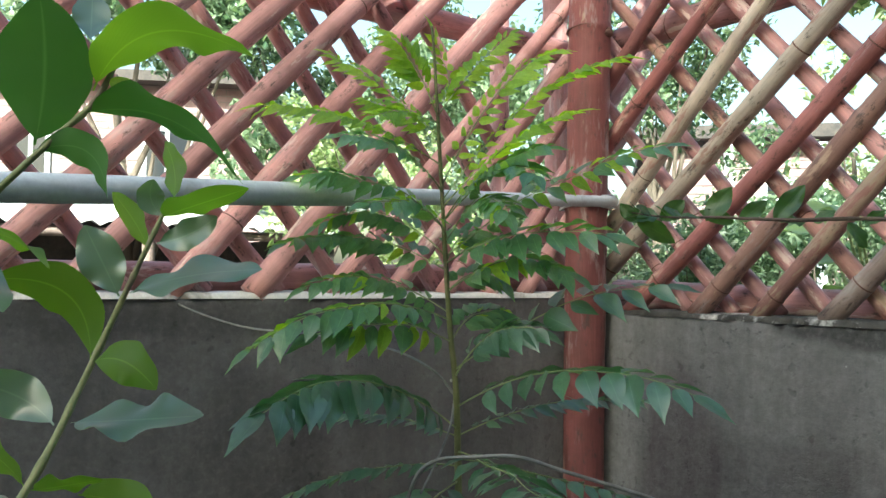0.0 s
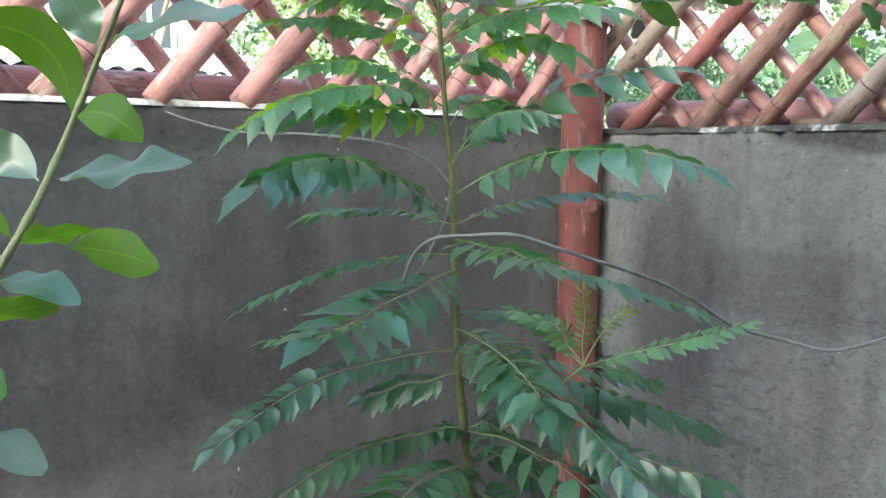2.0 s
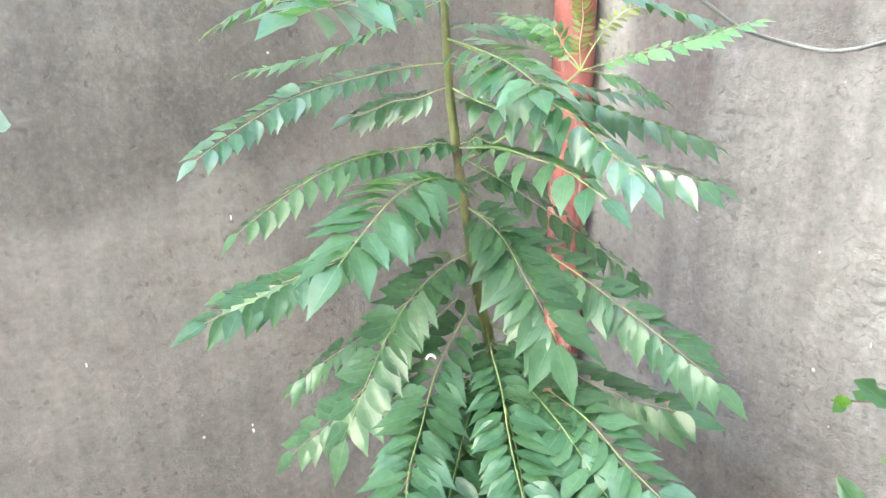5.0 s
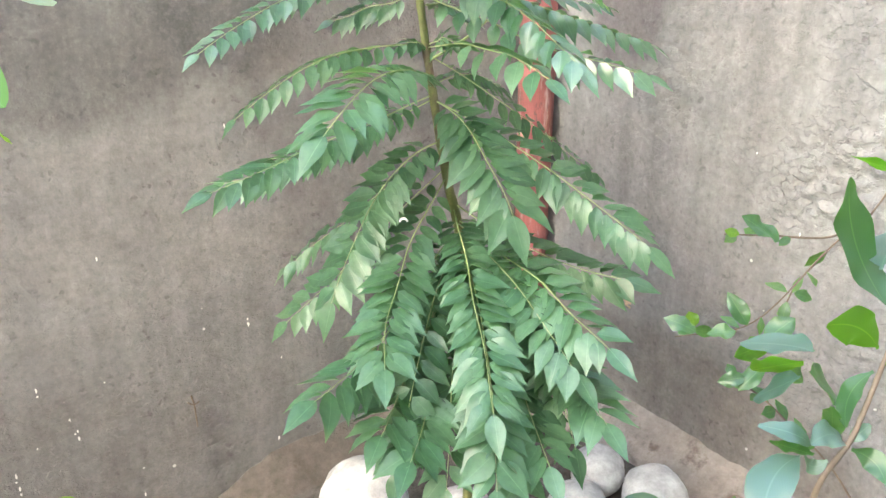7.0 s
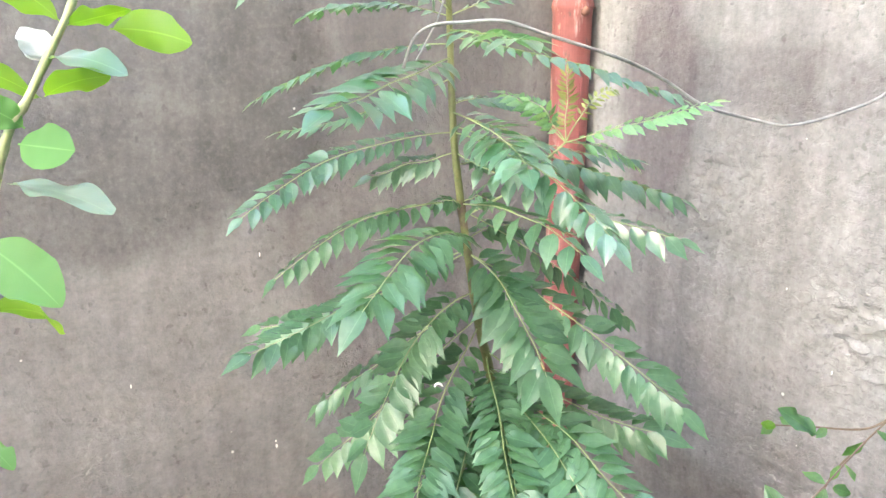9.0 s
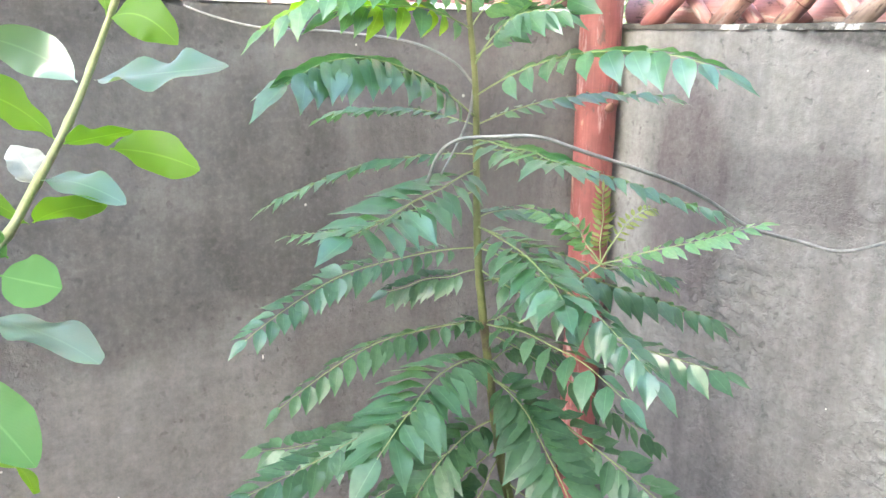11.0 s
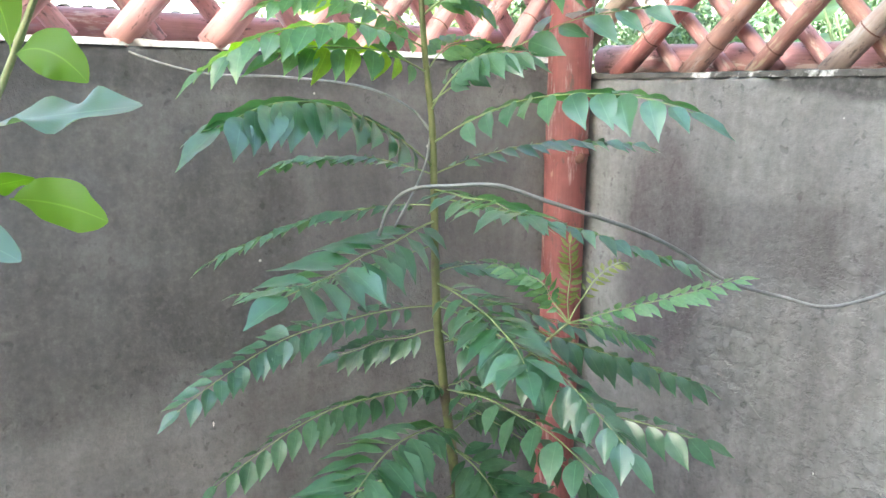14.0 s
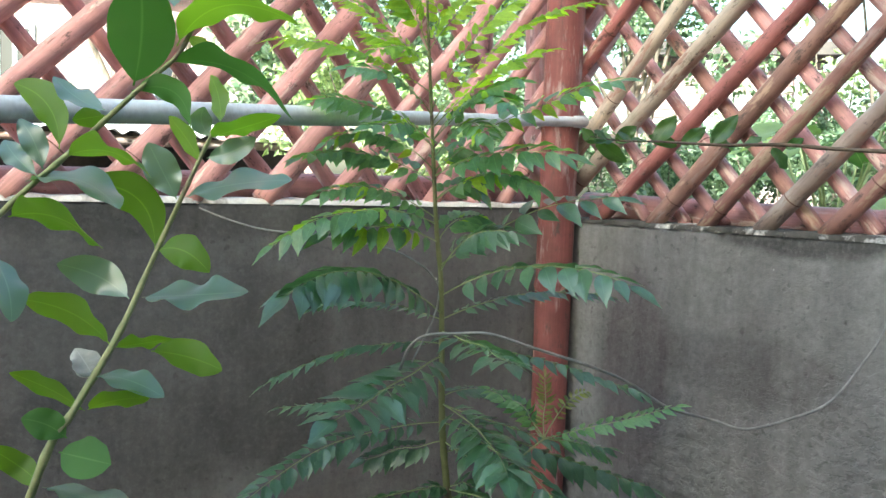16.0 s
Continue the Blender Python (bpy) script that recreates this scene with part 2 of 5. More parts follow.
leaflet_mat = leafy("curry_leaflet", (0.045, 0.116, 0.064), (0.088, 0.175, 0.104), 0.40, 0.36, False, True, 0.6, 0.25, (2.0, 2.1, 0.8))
# fresh green, lightened for the stronger light on the upper fronds
mid_leaflet_mat = leafy("fresh_lit_curry_leaflet", (0.066, 0.172, 0.084), (0.130, 0.250, 0.130), 0.34, 0.42, False, True, 0.7, 0.5)
pale_leaflet_mat = leafy("yellowed_leaflet", (0.10, 0.135, 0.05), (0.16, 0.19, 0.075), 0.5, 0.3)
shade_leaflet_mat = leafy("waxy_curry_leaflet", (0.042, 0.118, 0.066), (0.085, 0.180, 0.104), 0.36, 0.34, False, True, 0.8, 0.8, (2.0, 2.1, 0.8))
# young yellow-green, base raised further for the light behind the shoots
young_mat = leafy("young_curry_leaflet", (0.15, 0.28, 0.03), (0.27, 0.41, 0.055), 0.42, 0.52)
# waxy upper faces; part of the sky's reflection is put into the bluish base
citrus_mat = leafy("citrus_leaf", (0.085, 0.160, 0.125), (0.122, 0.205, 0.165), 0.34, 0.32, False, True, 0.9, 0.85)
# strong light on two small leaves, painted as a near-white base
citrus_white = leafy("toplit_citrus_leaf", (0.40, 0.41, 0.41), (0.52, 0.53, 0.53), 0.5, 0.25, False, True, 0.55, 0.0, (1.3, 1.3, 1.25))
citrus_dull = leafy("dull_citrus_leaf", (0.066, 0.165, 0.050), (0.098, 0.205, 0.072), 0.62, 0.42, False, True, 0.35, 0.0, (1.9, 2.0, 0.7))
# yellow-green leaf undersides, light coming through put into the base colour
citrus_backlit = leafy("backlit_citrus_leaf", (0.085, 0.175, 0.028), (0.128, 0.235, 0.042), 0.5, 0.5)
shrub_mat = leafy("shrub_leaf", (0.030, 0.088, 0.032), (0.060, 0.132, 0.045), 0.42, 0.45, False, True, 0.7, 0.3)
# waxy shrub leaf, bluish base carrying some sky sheen
shrub_pale = leafy("sky_sheen_shrub_leaf", (0.052, 0.105, 0.085), (0.080, 0.140, 0.118), 0.45, 0.35, False, True, 0.7, 0.3)
# shrub undersides, transmitted light likewise put into the base colour
shrub_backlit = leafy("backlit_shrub_leaf", (0.05, 0.13, 0.02), (0.09, 0.18, 0.03), 0.44, 0.5)
rachis_mat = plain("green_rachis", (0.20, 0.27, 0.10), (0.30, 0.36, 0.16), 40, 0.5)
stem_mat = plain("curry_stem", (0.10, 0.12, 0.036), (0.18, 0.18, 0.07), 45, 0.6, 0, 0.4, 0.003, None, (0.10, 0.075, 0.05))
citrus_stem = plain("citrus_stem", (0.19, 0.225, 0.095), (0.30, 0.32, 0.16), 60, 0.55, 0, 0.3, 0.002, None, (0.18, 0.15, 0.10))
twig_mat = plain("brown_twig", (0.075, 0.052, 0.036), (0.15, 0.11, 0.075), 60, 0.7)
pipe_mat = plain("whitewashed_pipe", (0.62, 0.66, 0.68), (0.80, 0.82, 0.83), 18, 0.45, 0, 0.25, 0.002, (0.3, 1, 1), (0.42, 0.44, 0.44))
wire_mat = plain("grey_wire", (0.15, 0.15, 0.147), (0.27, 0.27, 0.265), 50, 0.5, 0.3)
stone_mat = plain("whitewashed_stone", (0.27, 0.265, 0.26), (0.50, 0.49, 0.48), 22, 0.85, 0, 0.9, 0.006, None, (0.17, 0.16, 0.155))
soil_mat = plain("dry_soil", (0.042, 0.036, 0.031), (0.10, 0.088, 0.076), 34, 0.95, 0, 0.9, 0.015, None, (0.05, 0.036, 0.028))
mortar_mat = plain("brown_mortar", (0.060, 0.050, 0.044), (0.115, 0.100, 0.088), 34, 0.9, 0, 1.0, 0.012, None, (0.06, 0.047, 0.039))
tan_mortar = plain("tan_mortar", (0.145, 0.122, 0.107), (0.235, 0.205, 0.183), 30, 0.9, 0, 1.0, 0.010, None, (0.085, 0.066, 0.052))


# ---- building blocks ----
def part(name, bm, mat, parent, label="", smooth=True):
    me = bpy.data.meshes.new(name)
    bm.normal_update()
    bm.to_mesh(me)
    bm.free()
    if smooth:
        me.polygons.foreach_set("use_smooth", [True] * len(me.polygons))
    for m in (mat if isinstance(mat, (list, tuple)) else [mat]):
        me.materials.append(m)
    ob = new(name, me)
    if parent is not None:
        ob.parent = parent
        if parent.type == "EMPTY":
            ob.matrix_parent_inverse = Matrix.Translation(-parent.location)
    if label:
        tagged(ob, label)
    return ob


def thing(name, where, label, category, group=""):
    e = new(name)
    e.empty_display_size = 0.05
    e.location = where
    return tagged(e, label, category, group)


def smooth_path(pts, per=8):
    """A Catmull-Rom line through the points."""
    p = [Vector(q) for q in pts]
    p = [2 * p[0] - p[1], *p, 2 * p[-1] - p[-2]]
    out = []
    for i in range(1, len(p) - 2):
        for k in range(per):
            t = k / per
            out.append(0.5 * (2 * p[i] + (p[i + 1] - p[i - 1]) * t + (2 * p[i - 1] - 5 * p[i] + 4 * p[i + 1] - p[i + 2]) * t * t
                              + (3 * p[i] - 3 * p[i + 1] + p[i + 2] - p[i - 1]) * t ** 3))
    return out + [p[-2]]


def tube(bm, pts, radii, seg=10, wobble=0.0, r=rng):
    pts = [Vector(q) for q in pts]
    if not hasattr(radii, "__len__"):
        radii = [radii] * len(pts)
    side, rings = None, []
    for i, p in enumerate(pts):
        d = (pts[min(i + 1, len(pts) - 1)] - pts[max(i - 1, 0)]).normalized()
        if side is None:
            side = d.cross(Vector((0, 0, 1)) if abs(d.z) < 0.9 else Vector((1, 0, 0))).normalized()
        side = (side - d * side.dot(d)).normalized()
        up = d.cross(side)
        rings.append([bm.verts.new(p + (side * math.cos(a) + up * math.sin(a)) * radii[i] * (1 + r.uniform(-wobble, wobble)))
                      for a in (math.tau * k / seg for k in range(seg))])
    for a, b in zip(rings, rings[1:]):
        for k in range(seg):
            bm.faces.new((a[k], a[(k + 1) % seg], b[(k + 1) % seg], b[k]))
    bm.faces.new(rings[0][::-1])
    bm.faces.new(rings[-1])
    return bm


def culm(a, b, radius, seed, seg=12, gap=0.30, bend=0.009):
    """A bamboo pole from a to b with swollen nodes, a slight bend and a cut end."""
    r = random.Random(seed)
    a, b = Vector(a), Vector(b)
    length = (b - a).length
    d = (b - a).normalized()
    off = d.cross(Vector((r.uniform(-1, 1), r.uniform(-1, 1), r.uniform(-1, 1)))).normalized() * bend * length
    nodes, s = [], r.uniform(0.06, gap)
    while s < length - 0.03:
        nodes.append(s)
        s += gap * r.uniform(0.7, 1.7)
    stations = [0.0, length]
    s = 0.05
    while s < length:
        stations.append(s)
        s += 0.06
    for nd in nodes:
        stations += [nd - 0.014, nd - 0.005, nd, nd + 0.0028, nd + 0.007, nd + 0.016]
    stations = sorted(q for q in stations if 0 <= q <= length)
    pts, rad = [], []
    for q in stations:
        t = q / length
        pts.append(a + d * q + off * math.sin(math.pi * t))
        swell = max((math.exp(-((q - nd) / 0.007) ** 2) for nd in nodes), default=0)
        rad.append(radius * (1.04 - 0.08 * t + 0.07 * swell + 0.05 * noise.noise((q * 6, seed, 0))))
    bm = tube(bmesh.new(), pts, rad, seg, 0.025, r)
    bm.faces.ensure_lookup_table()
    for i, q in enumerate(stations[:-1]):
        if q in nodes[::2]:
            for k in range(seg):
                bm.faces[i * seg + k].material_index = 1
    return bm


def pole_part(name, a, b, radius, seed, mats, parent, label="", gap=0.30):
    """A bamboo pole whose own z runs along it, so that its grain does too."""
    z = (Vector(b) - Vector(a)).normalized()
    x = z.cross(Vector((0.3, 0.9, 0.2))).normalized()
    m = Matrix((x, z.cross(x), z)).transposed().to_4x4()
    m.translation = Vector(a)
    bm = culm(a, b, radius, seed, gap=gap)
    bm.transform(m.inverted())
    ob = part(name, bm, mats, parent, label)
    ob.matrix_basis = m
    return ob


def blade_mesh(name, mat, width, fold=0.25, droop=0.15, wave=0.0, point=1.6, widest=0.4, rows=8, lop=0.0, seed=0, notch=0.0, cols=4, curl=0.0, full=0.75):
    """A leaf 1 long along x, its upper side to z, with a folded midrib, and u along, v across."""
    r = random.Random(seed)
    bm = bmesh.new()
    uv = bm.loops.layers.uv.new("UVMap")
    grid = []
    for i in range(rows + 1):
        t = i / rows
        a = math.log(0.5) / math.log(widest)
        w = width * 0.5 * max(0.0, math.sin(math.pi * t ** a)) ** (full if t ** a < 0.5 else 1 / point * 1.35)
        if i in (0, rows):
            w = 0.004
        row = []
        for j in range(-(cols // 2), cols // 2 + 1):
            v = j / (cols // 2)
            ww = w * (1 + lop * v) * (1 - notch * r.random() * (abs(j) == cols // 2))
            z = -droop * t * t + fold * abs(v) * w - 0.35 * fold * w * v * v + wave * (math.sin(t * 9 + v * 2.6 + seed) + 0.6 * math.sin(t * 17 - v * 3.1 + seed * 2)) * w * abs(v) ** 1.5 + curl * math.sin(t * 4.2 + seed) * w * v
            row.append((bm.verts.new((t * (1 - 0.10 * droop), v * ww, z)), (t, 0.5 + v * 0.5)))
        grid.append(row)
    for i in range(rows):
        for j in range(cols):
            quad = (grid[i][j], grid[i + 1][j], grid[i + 1][j + 1], grid[i][j + 1])
            f = bm.faces.new([q[0] for q in quad])
            for loop, q in zip(f.loops, quad):
                loop[uv].uv = q[1]
    me = bpy.data.meshes.new(name)
    bm.normal_update()
    bm.to_mesh(me)
    bm.free()
    me.polygons.foreach_set("use_smooth", [True] * len(me.polygons))
    me.materials.append(mat)
    return me


def set_leaf(name, mesh, base, along, normal, length, parent, wide=1.0):
    """A leaf object with its stalk at base, its tip along and its upper side to normal."""
    x = Vector(along).normalized()
    z = Vector(normal)
    z = (z - x * z.dot(x)).normalized()
    y = z.cross(x)
    ob = new(name, mesh)
    m = Matrix((x * length, y * length * wide, z * length)).transposed().to_4x4()
    m.translation = Vector(base)
    ob.parent = parent
    if parent.type == "EMPTY":
        ob.matrix_parent_inverse = Matrix.Translation(-parent.location)
    ob.matrix_basis = m
    return ob


def box(bm, lo, hi):
    vs = [bm.verts.new((x, y, z)) for z in (lo[2], hi[2]) for y in (lo[1], hi[1]) for x in (lo[0], hi[0])]
    for f in ((0, 2, 3, 1), (4, 5, 7, 6), (0, 1, 5, 4), (2, 6, 7, 3), (0, 4, 6, 2), (1, 3, 7, 5)):
        bm.faces.new([vs[k] for k in f])
    return bm


# ---- ground and walls ----
def ground_sheet():
    bm = bmesh.new()
    near, far = 3.2, 150
    ticks = [-far, -40, -12, -5] + [-near + 0.08 * k for k in range(81)] + [5, 12, 40, far]
    rows = []
    for y in ticks:
        rows.append([bm.verts.new((x, y, -0.095 + 0.065 * max(0.0, min(1.0, 1.6 - 2.3 * math.hypot((x + 0.33) / 0.70, (y + 0.6) / 0.72))) + 0.012 * noise.noise((x * 3, y * 3, 0)) + 0.006 * noise.noise((x * 14, y * 14, 5)) if abs(x) < near and abs(y) < near else -0.095)) for x in ticks])
    for a, b in zip(rows, rows[1:]):
        for k in range(len(ticks) - 1):
            bm.faces.new((a[k], a[k + 1], b[k + 1], b[k]))
    tagged(part("ground", bm, soil_mat, None), "dry brown garden soil running under wall and plants", "ground", kind="structure")


def clamp(v):
    return max(0.0, min(1.0, v))


def lumps(u, z, rough_part):
    """How far the plaster stands out from the wall's plane."""
    h = 0.004 * noise.noise((u * 1.7, z * 1.9, 3)) + 0.0016 * noise.noise((u * 8, z * 8, 9))
    grit = noise.noise((u * 55, z * 58, 1))
    h += 0.0007 * grit
    if rough_part:
        # plaster skin flaked away in small ledges
        k = clamp((-u - 0.26) * 3.2) * clamp((1.28 - z) * 3.0) * clamp((z - 0.30) * 4.0 + 0.35)
        k *= clamp(0.60 + 2.2 * noise.noise((u * 2.6, z * 2.6, 21)))
        skin = 0.8 * noise.noise((u * 30, z * 46, 17)) + 0.6 * noise.noise((u * 58, z * 80, 2)) + 0.25 * grit
        h -= 0.0075 * k * clamp((skin - 0.05) * 9)
        h += 0.006 * k * clamp((-skin - 0.30) * 6)
        h += 0.0020 * k * noise.noise((u * 70, z * 82, 5))
    else:
        k = clamp(1.15 - z) * 0.8 + 0.2
        pit = noise.noise((u * 42, z * 46, 33)) + 0.5 * noise.noise((u * 85, z * 90, 2))
        h -= 0.010 * k * max(0.0, pit - 0.34) * clamp(0.7 + 1.5 * noise.noise((u * 3, z * 3, 8)))
        low = clamp((0.45 - z) * 2.2)
        h -= 0.012 * low * max(0.0, noise.noise((u * 13, z * 19, 4)) - 0.25)
    return h


def garden_wall(name, length, height, thick, turn, mat, label, rough_part):
    """Runs from the corner along -u; its face lies in the plane 0 and its body behind."""
    fine = [-0.0082 * k for k in range(int(1.75 / 0.0082))]
    us = fine + [-1.9, -2.1, -2.6, -3.2, -length]
    zs = [-0.1 + (height + 0.1) * k / 196 for k in range(197)]
    place = (lambda u, d, z: (u, -d, z)) if turn == "x" else (lambda u, d, z: (-d, u, z))
    bm = bmesh.new()
    front = [[bm.verts.new(place(u, lumps(u, z, rough_part) if z < height - 0.001 else -0.004 - 0.006 * abs(noise.noise((u * 30, 4, 4))), z)) for u in us] for z in zs]
    for a, b in zip(front, front[1:]):
        for k in range(len(us) - 1):
            bm.faces.new((a[k], a[k + 1], b[k + 1], b[k]))
    back = [[bm.verts.new(place(u, -thick, z)) for u in us] for z in (-0.1, height)]
    for lo, hi in ((front[-1], back[1]), (back[0], front[0]), (back[1], back[0])):
        for k in range(len(us) - 1):
            bm.faces.new((lo[k], lo[k + 1], hi[k + 1], hi[k]))
    bmesh.ops.recalc_face_normals(bm, faces=bm.faces)
    return tagged(part(name, bm, mat, None), label, "wall", kind="structure")


def wall_cap(name, start, end, height, turn, mat, label):
    """Ragged whitewashed mortar bed along the wall's top."""
    bm = bmesh.new()
    n = int((start - end) / 0.018)
    rows = []
    for i in range(n + 1):
        u = start + (end - start) * i / n
        e = 0.003 + (0.007 if turn == "x" else 0.012) * noise.noise((u * 25, 1, 1)) + (0.006 if turn == "x" else 0.010) * noise.noise((u * 60, 2, 1))
        top = height + 0.008 + 0.004 * noise.noise((u * 18, 3, 1))
        row = [(u, e, height - 0.004), (u, e - 0.002, top - 0.002), (u, -0.01, top), (u, -0.07, top + 0.002), (u, -0.135, top)]
        rows.append([bm.verts.new((a, -d, z) if turn == "x" else (-d, a, z)) for a, d, z in row])
    for a, b in zip(rows, rows[1:]):
        for k in range(4):
            bm.faces.new((a[k], a[k + 1], b[k + 1], b[k]))
    bmesh.ops.recalc_face_normals(bm, faces=bm.faces)
    tagged(part(name, bm, mat, None), label, "wall cap", kind="structure")


def skirting(name, length, turn, tall, mat, broad, label):
    bm = bmesh.new()
    rows = []
    n = int(length / 0.03)
    for i in range(n + 1):
        u = -length * i / n
        w = broad + 0.03 * noise.noise((u * 4, 7, 7)) + 0.015 * noise.noise((u * 20, 7, 7))
        h = tall + (0.07 * max(-1.0, min(0.0, (u + 0.84) * 7)) if turn == "x" else 0) + 0.4 * tall * noise.noise((u * 5, 9, 9)) + 0.012 * noise.noise((u * 26, 9, 3))
        row = [(u, 0.0, h + 0.012), (u, 0.014, h), (u, w * 0.5, h - 0.02), (u, w, h - 0.055), (u, w + 0.05, -0.14)]
        rows.append([bm.verts.new((a, -d, z) if turn == "x" else (-d, a, z)) for a, d, z in row])
    for a, b in zip(rows, rows[1:]):
        for k in range(4):
            bm.faces.new((a[k], a[k + 1], b[k + 1], b[k]))
    bmesh.ops.recalc_face_normals(bm, faces=bm.faces)
    tagged(part(name, bm, mat, None), label, "skirting", kind="structure")


WEST, EAST = 1.53, 1.495
ground_sheet()
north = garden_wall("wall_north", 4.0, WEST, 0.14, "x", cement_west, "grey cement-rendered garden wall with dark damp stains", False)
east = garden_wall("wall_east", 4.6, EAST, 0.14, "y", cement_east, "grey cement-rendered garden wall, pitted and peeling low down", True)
wall_cap("trim_north", -0.005, -3.9, WEST, "x", cap_mat, "ragged whitewashed mortar bed on the wall top")
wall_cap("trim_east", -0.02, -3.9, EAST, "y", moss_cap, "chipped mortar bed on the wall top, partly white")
skirting("baseboard_north", 3.8, "x", -0.012, mortar_mat, 0.05, "crumbling brown mortar fillet at the wall foot")
skirting("baseboard_east", 3.8, "y", 0.035, tan_mortar, 0.11, "crumbling brown mortar fillet at the wall foot")

# plain walls added unseen behind the camera; the tall south one shades yard and fence
for nm, lo, hi in (("wall_south", (-8.0, -4.85, 0), (3.2, -4.6, 7.6)), ("wall_west", (-4.3, -4.6, 0), (-4.05, 0.14, 1.8))):
    tagged(part(nm, box(bmesh.new(), lo, hi), cement_west, None, smooth=False), "plain grey rendered wall, unseen, added to close the yard", "wall", kind="structure")


def splashes(name, wall, turn, spots):
    """Little lime drips on the face of a wall."""
    r = random.Random(4)
    bm = bmesh.new()
    for u, z in spots:
        for k in range(r.choice((1, 1, 2))):
            w, h = r.uniform(0.0014, 0.0028), r.uniform(0.0025, 0.007)
            c = (u + r.uniform(-0.004, 0.004), z + 0.014 * k)
            out = lumps(u, z, turn == "y")
            ring = [bm.verts.new(((c[0] + w * math.cos(a) * r.uniform(0.7, 1.2)), -out - 0.0006, c[1] + h * math.sin(a) * r.uniform(0.7, 1.2)) if turn == "x" else (-out - 0.0006, c[0] + w * math.cos(a) * r.uniform(0.7, 1.2), c[1] + h * math.sin(a) * r.uniform(0.7, 1.2))) for a in (math.tau * i / 9 for i in range(9))]
            top = bm.verts.new((c[0], -out - 0.0022, c[1]) if turn == "x" else (-out - 0.0022, c[0], c[1]))
            for i in range(9):
                bm.faces.new((ring[i], ring[(i + 1) % 9], top))
    part(name, bm, cap_mat, wall, "white lime drips")


splashes("lime_drip", north, "x", [(-1.164, 0.611), (-0.863, 0.367), (-1.192, 0.331), (-1.326, 0.345), (-1.273, 0.268), (-1.268, 0.235), (-1.267, 0.216), (-1.348, 0.225), (-1.397, 0.163), (-1.397, 0.131), (-1.153, 0.016), (-0.787, 0.253), (-0.82, 0.031), (-0.866, 0.838)])
splashes("lime_drip", east, "y", [(-0.808, 0.645), (-0.846, 0.68), (-0.682, 0.785)])


# ---- bamboo fence ----
def fence(name, turn, base, feet, back_feet, rails, label):
    place = (lambda u, d, z: Vector((u, d, z))) if turn == "x" else (lambda u, d, z: Vector((d, u, z)))
    f = thing(name, place(-1.2, 0.05, base), label, "fence", "lattice fences")
    top = 2.62
    for k, (u, rise, radius, mat) in enumerate(feet):
        run = (top - base) / rise
        pole_part("bamboo_pole", place(u - 0.012 / rise, 0.022, base - 0.006), place(u + run, 0.022 + 0.01 * (k % 2), top), radius * 0.93, k + 10, [mat, node_mat], f)
    for k, (u, rise, radius, mat) in enumerate(back_feet):
        run = (top - base) / rise
        pole_part("bamboo_pole", place(u, 0.068, base), place(u + run, 0.068, top), radius * 0.8, k + 50, [mat, node_mat], f)
    for z, radius, u0, u1 in rails:
        pole_part("rail", place(u0, 0.115, z), place(u1, 0.115, z), radius, int(z * 100), [red_bamboo, node_mat], f, "thick horizontal bamboo rail behind the lattice", 0.42)
    return f


R, W, P, G = red_bamboo, worn_bamboo, pale_bamboo, grey_bamboo
west_feet = [(-2.52 + 0.165 * k, 1.02, 0.024, R) for k in range(7)] + [
    (-1.336, 1.02, 0.026, R), (-1.173, 1.06, 0.025, R), (-0.989, 1.12, 0.026, R), (-0.828, 1.10, 0.029, R), (-0.668, 1.12, 0.020, R),
    (-0.525, 1.18, 0.021, R), (-0.39, 1.2, 0.021, R), (-0.27, 1.22, 0.020, R), (-0.165, 1.25, 0.020, R)]
west_back = [(-2.1 + 0.148 * k, -1.2, 0.022, R) for k in range(10)] + [
    (-0.62, -1.2, 0.023, R), (-0.50, -1.25, 0.022, R), (-0.385, -1.32, 0.022, R), (-0.30, -1.35, 0.021, R), (-0.19, -1.3, 0.021, R), (-0.08, -1.3, 0.021, R),
    (0.04, -1.25, 0.021, R)]
fence("lattice_fence", "x", WEST + 0.008, west_feet, west_back, [(WEST + 0.045, 0.034, -3.4, 0.1), (2.16, 0.032, -3.4, 0.1)],
      "red-painted bamboo lattice fence standing on the garden wall")
east_feet = [(0.55, -0.90, 0.021, deep_bamboo), (0.43, -0.82, 0.022, deep_bamboo), (0.137, -0.98, 0.023, P), (0.06, -0.83, 0.025, P), (-0.132, -0.87, 0.024, deep_bamboo), (-0.325, -0.97, 0.025, brown_bamboo),
             (-0.477, -0.97, 0.021, W), (-0.627, -1.05, 0.024, G)] + [(-0.775 - 0.148 * k, -1.0, 0.023, (W, R, G)[k % 3]) for k in range(9)]
east_back = [(-0.27, 1.05, 0.019, R), (-0.39, 1.02, 0.020, R), (-0.50, 1.02, 0.021, R), (-0.615, 1.1, 0.021, R), (-0.735, 1.08, 0.022, W), (-0.86, 1.12, 0.022, R)] + [
    (-0.985 - 0.135 * k, 1.12, 0.022, R) for k in range(12)]


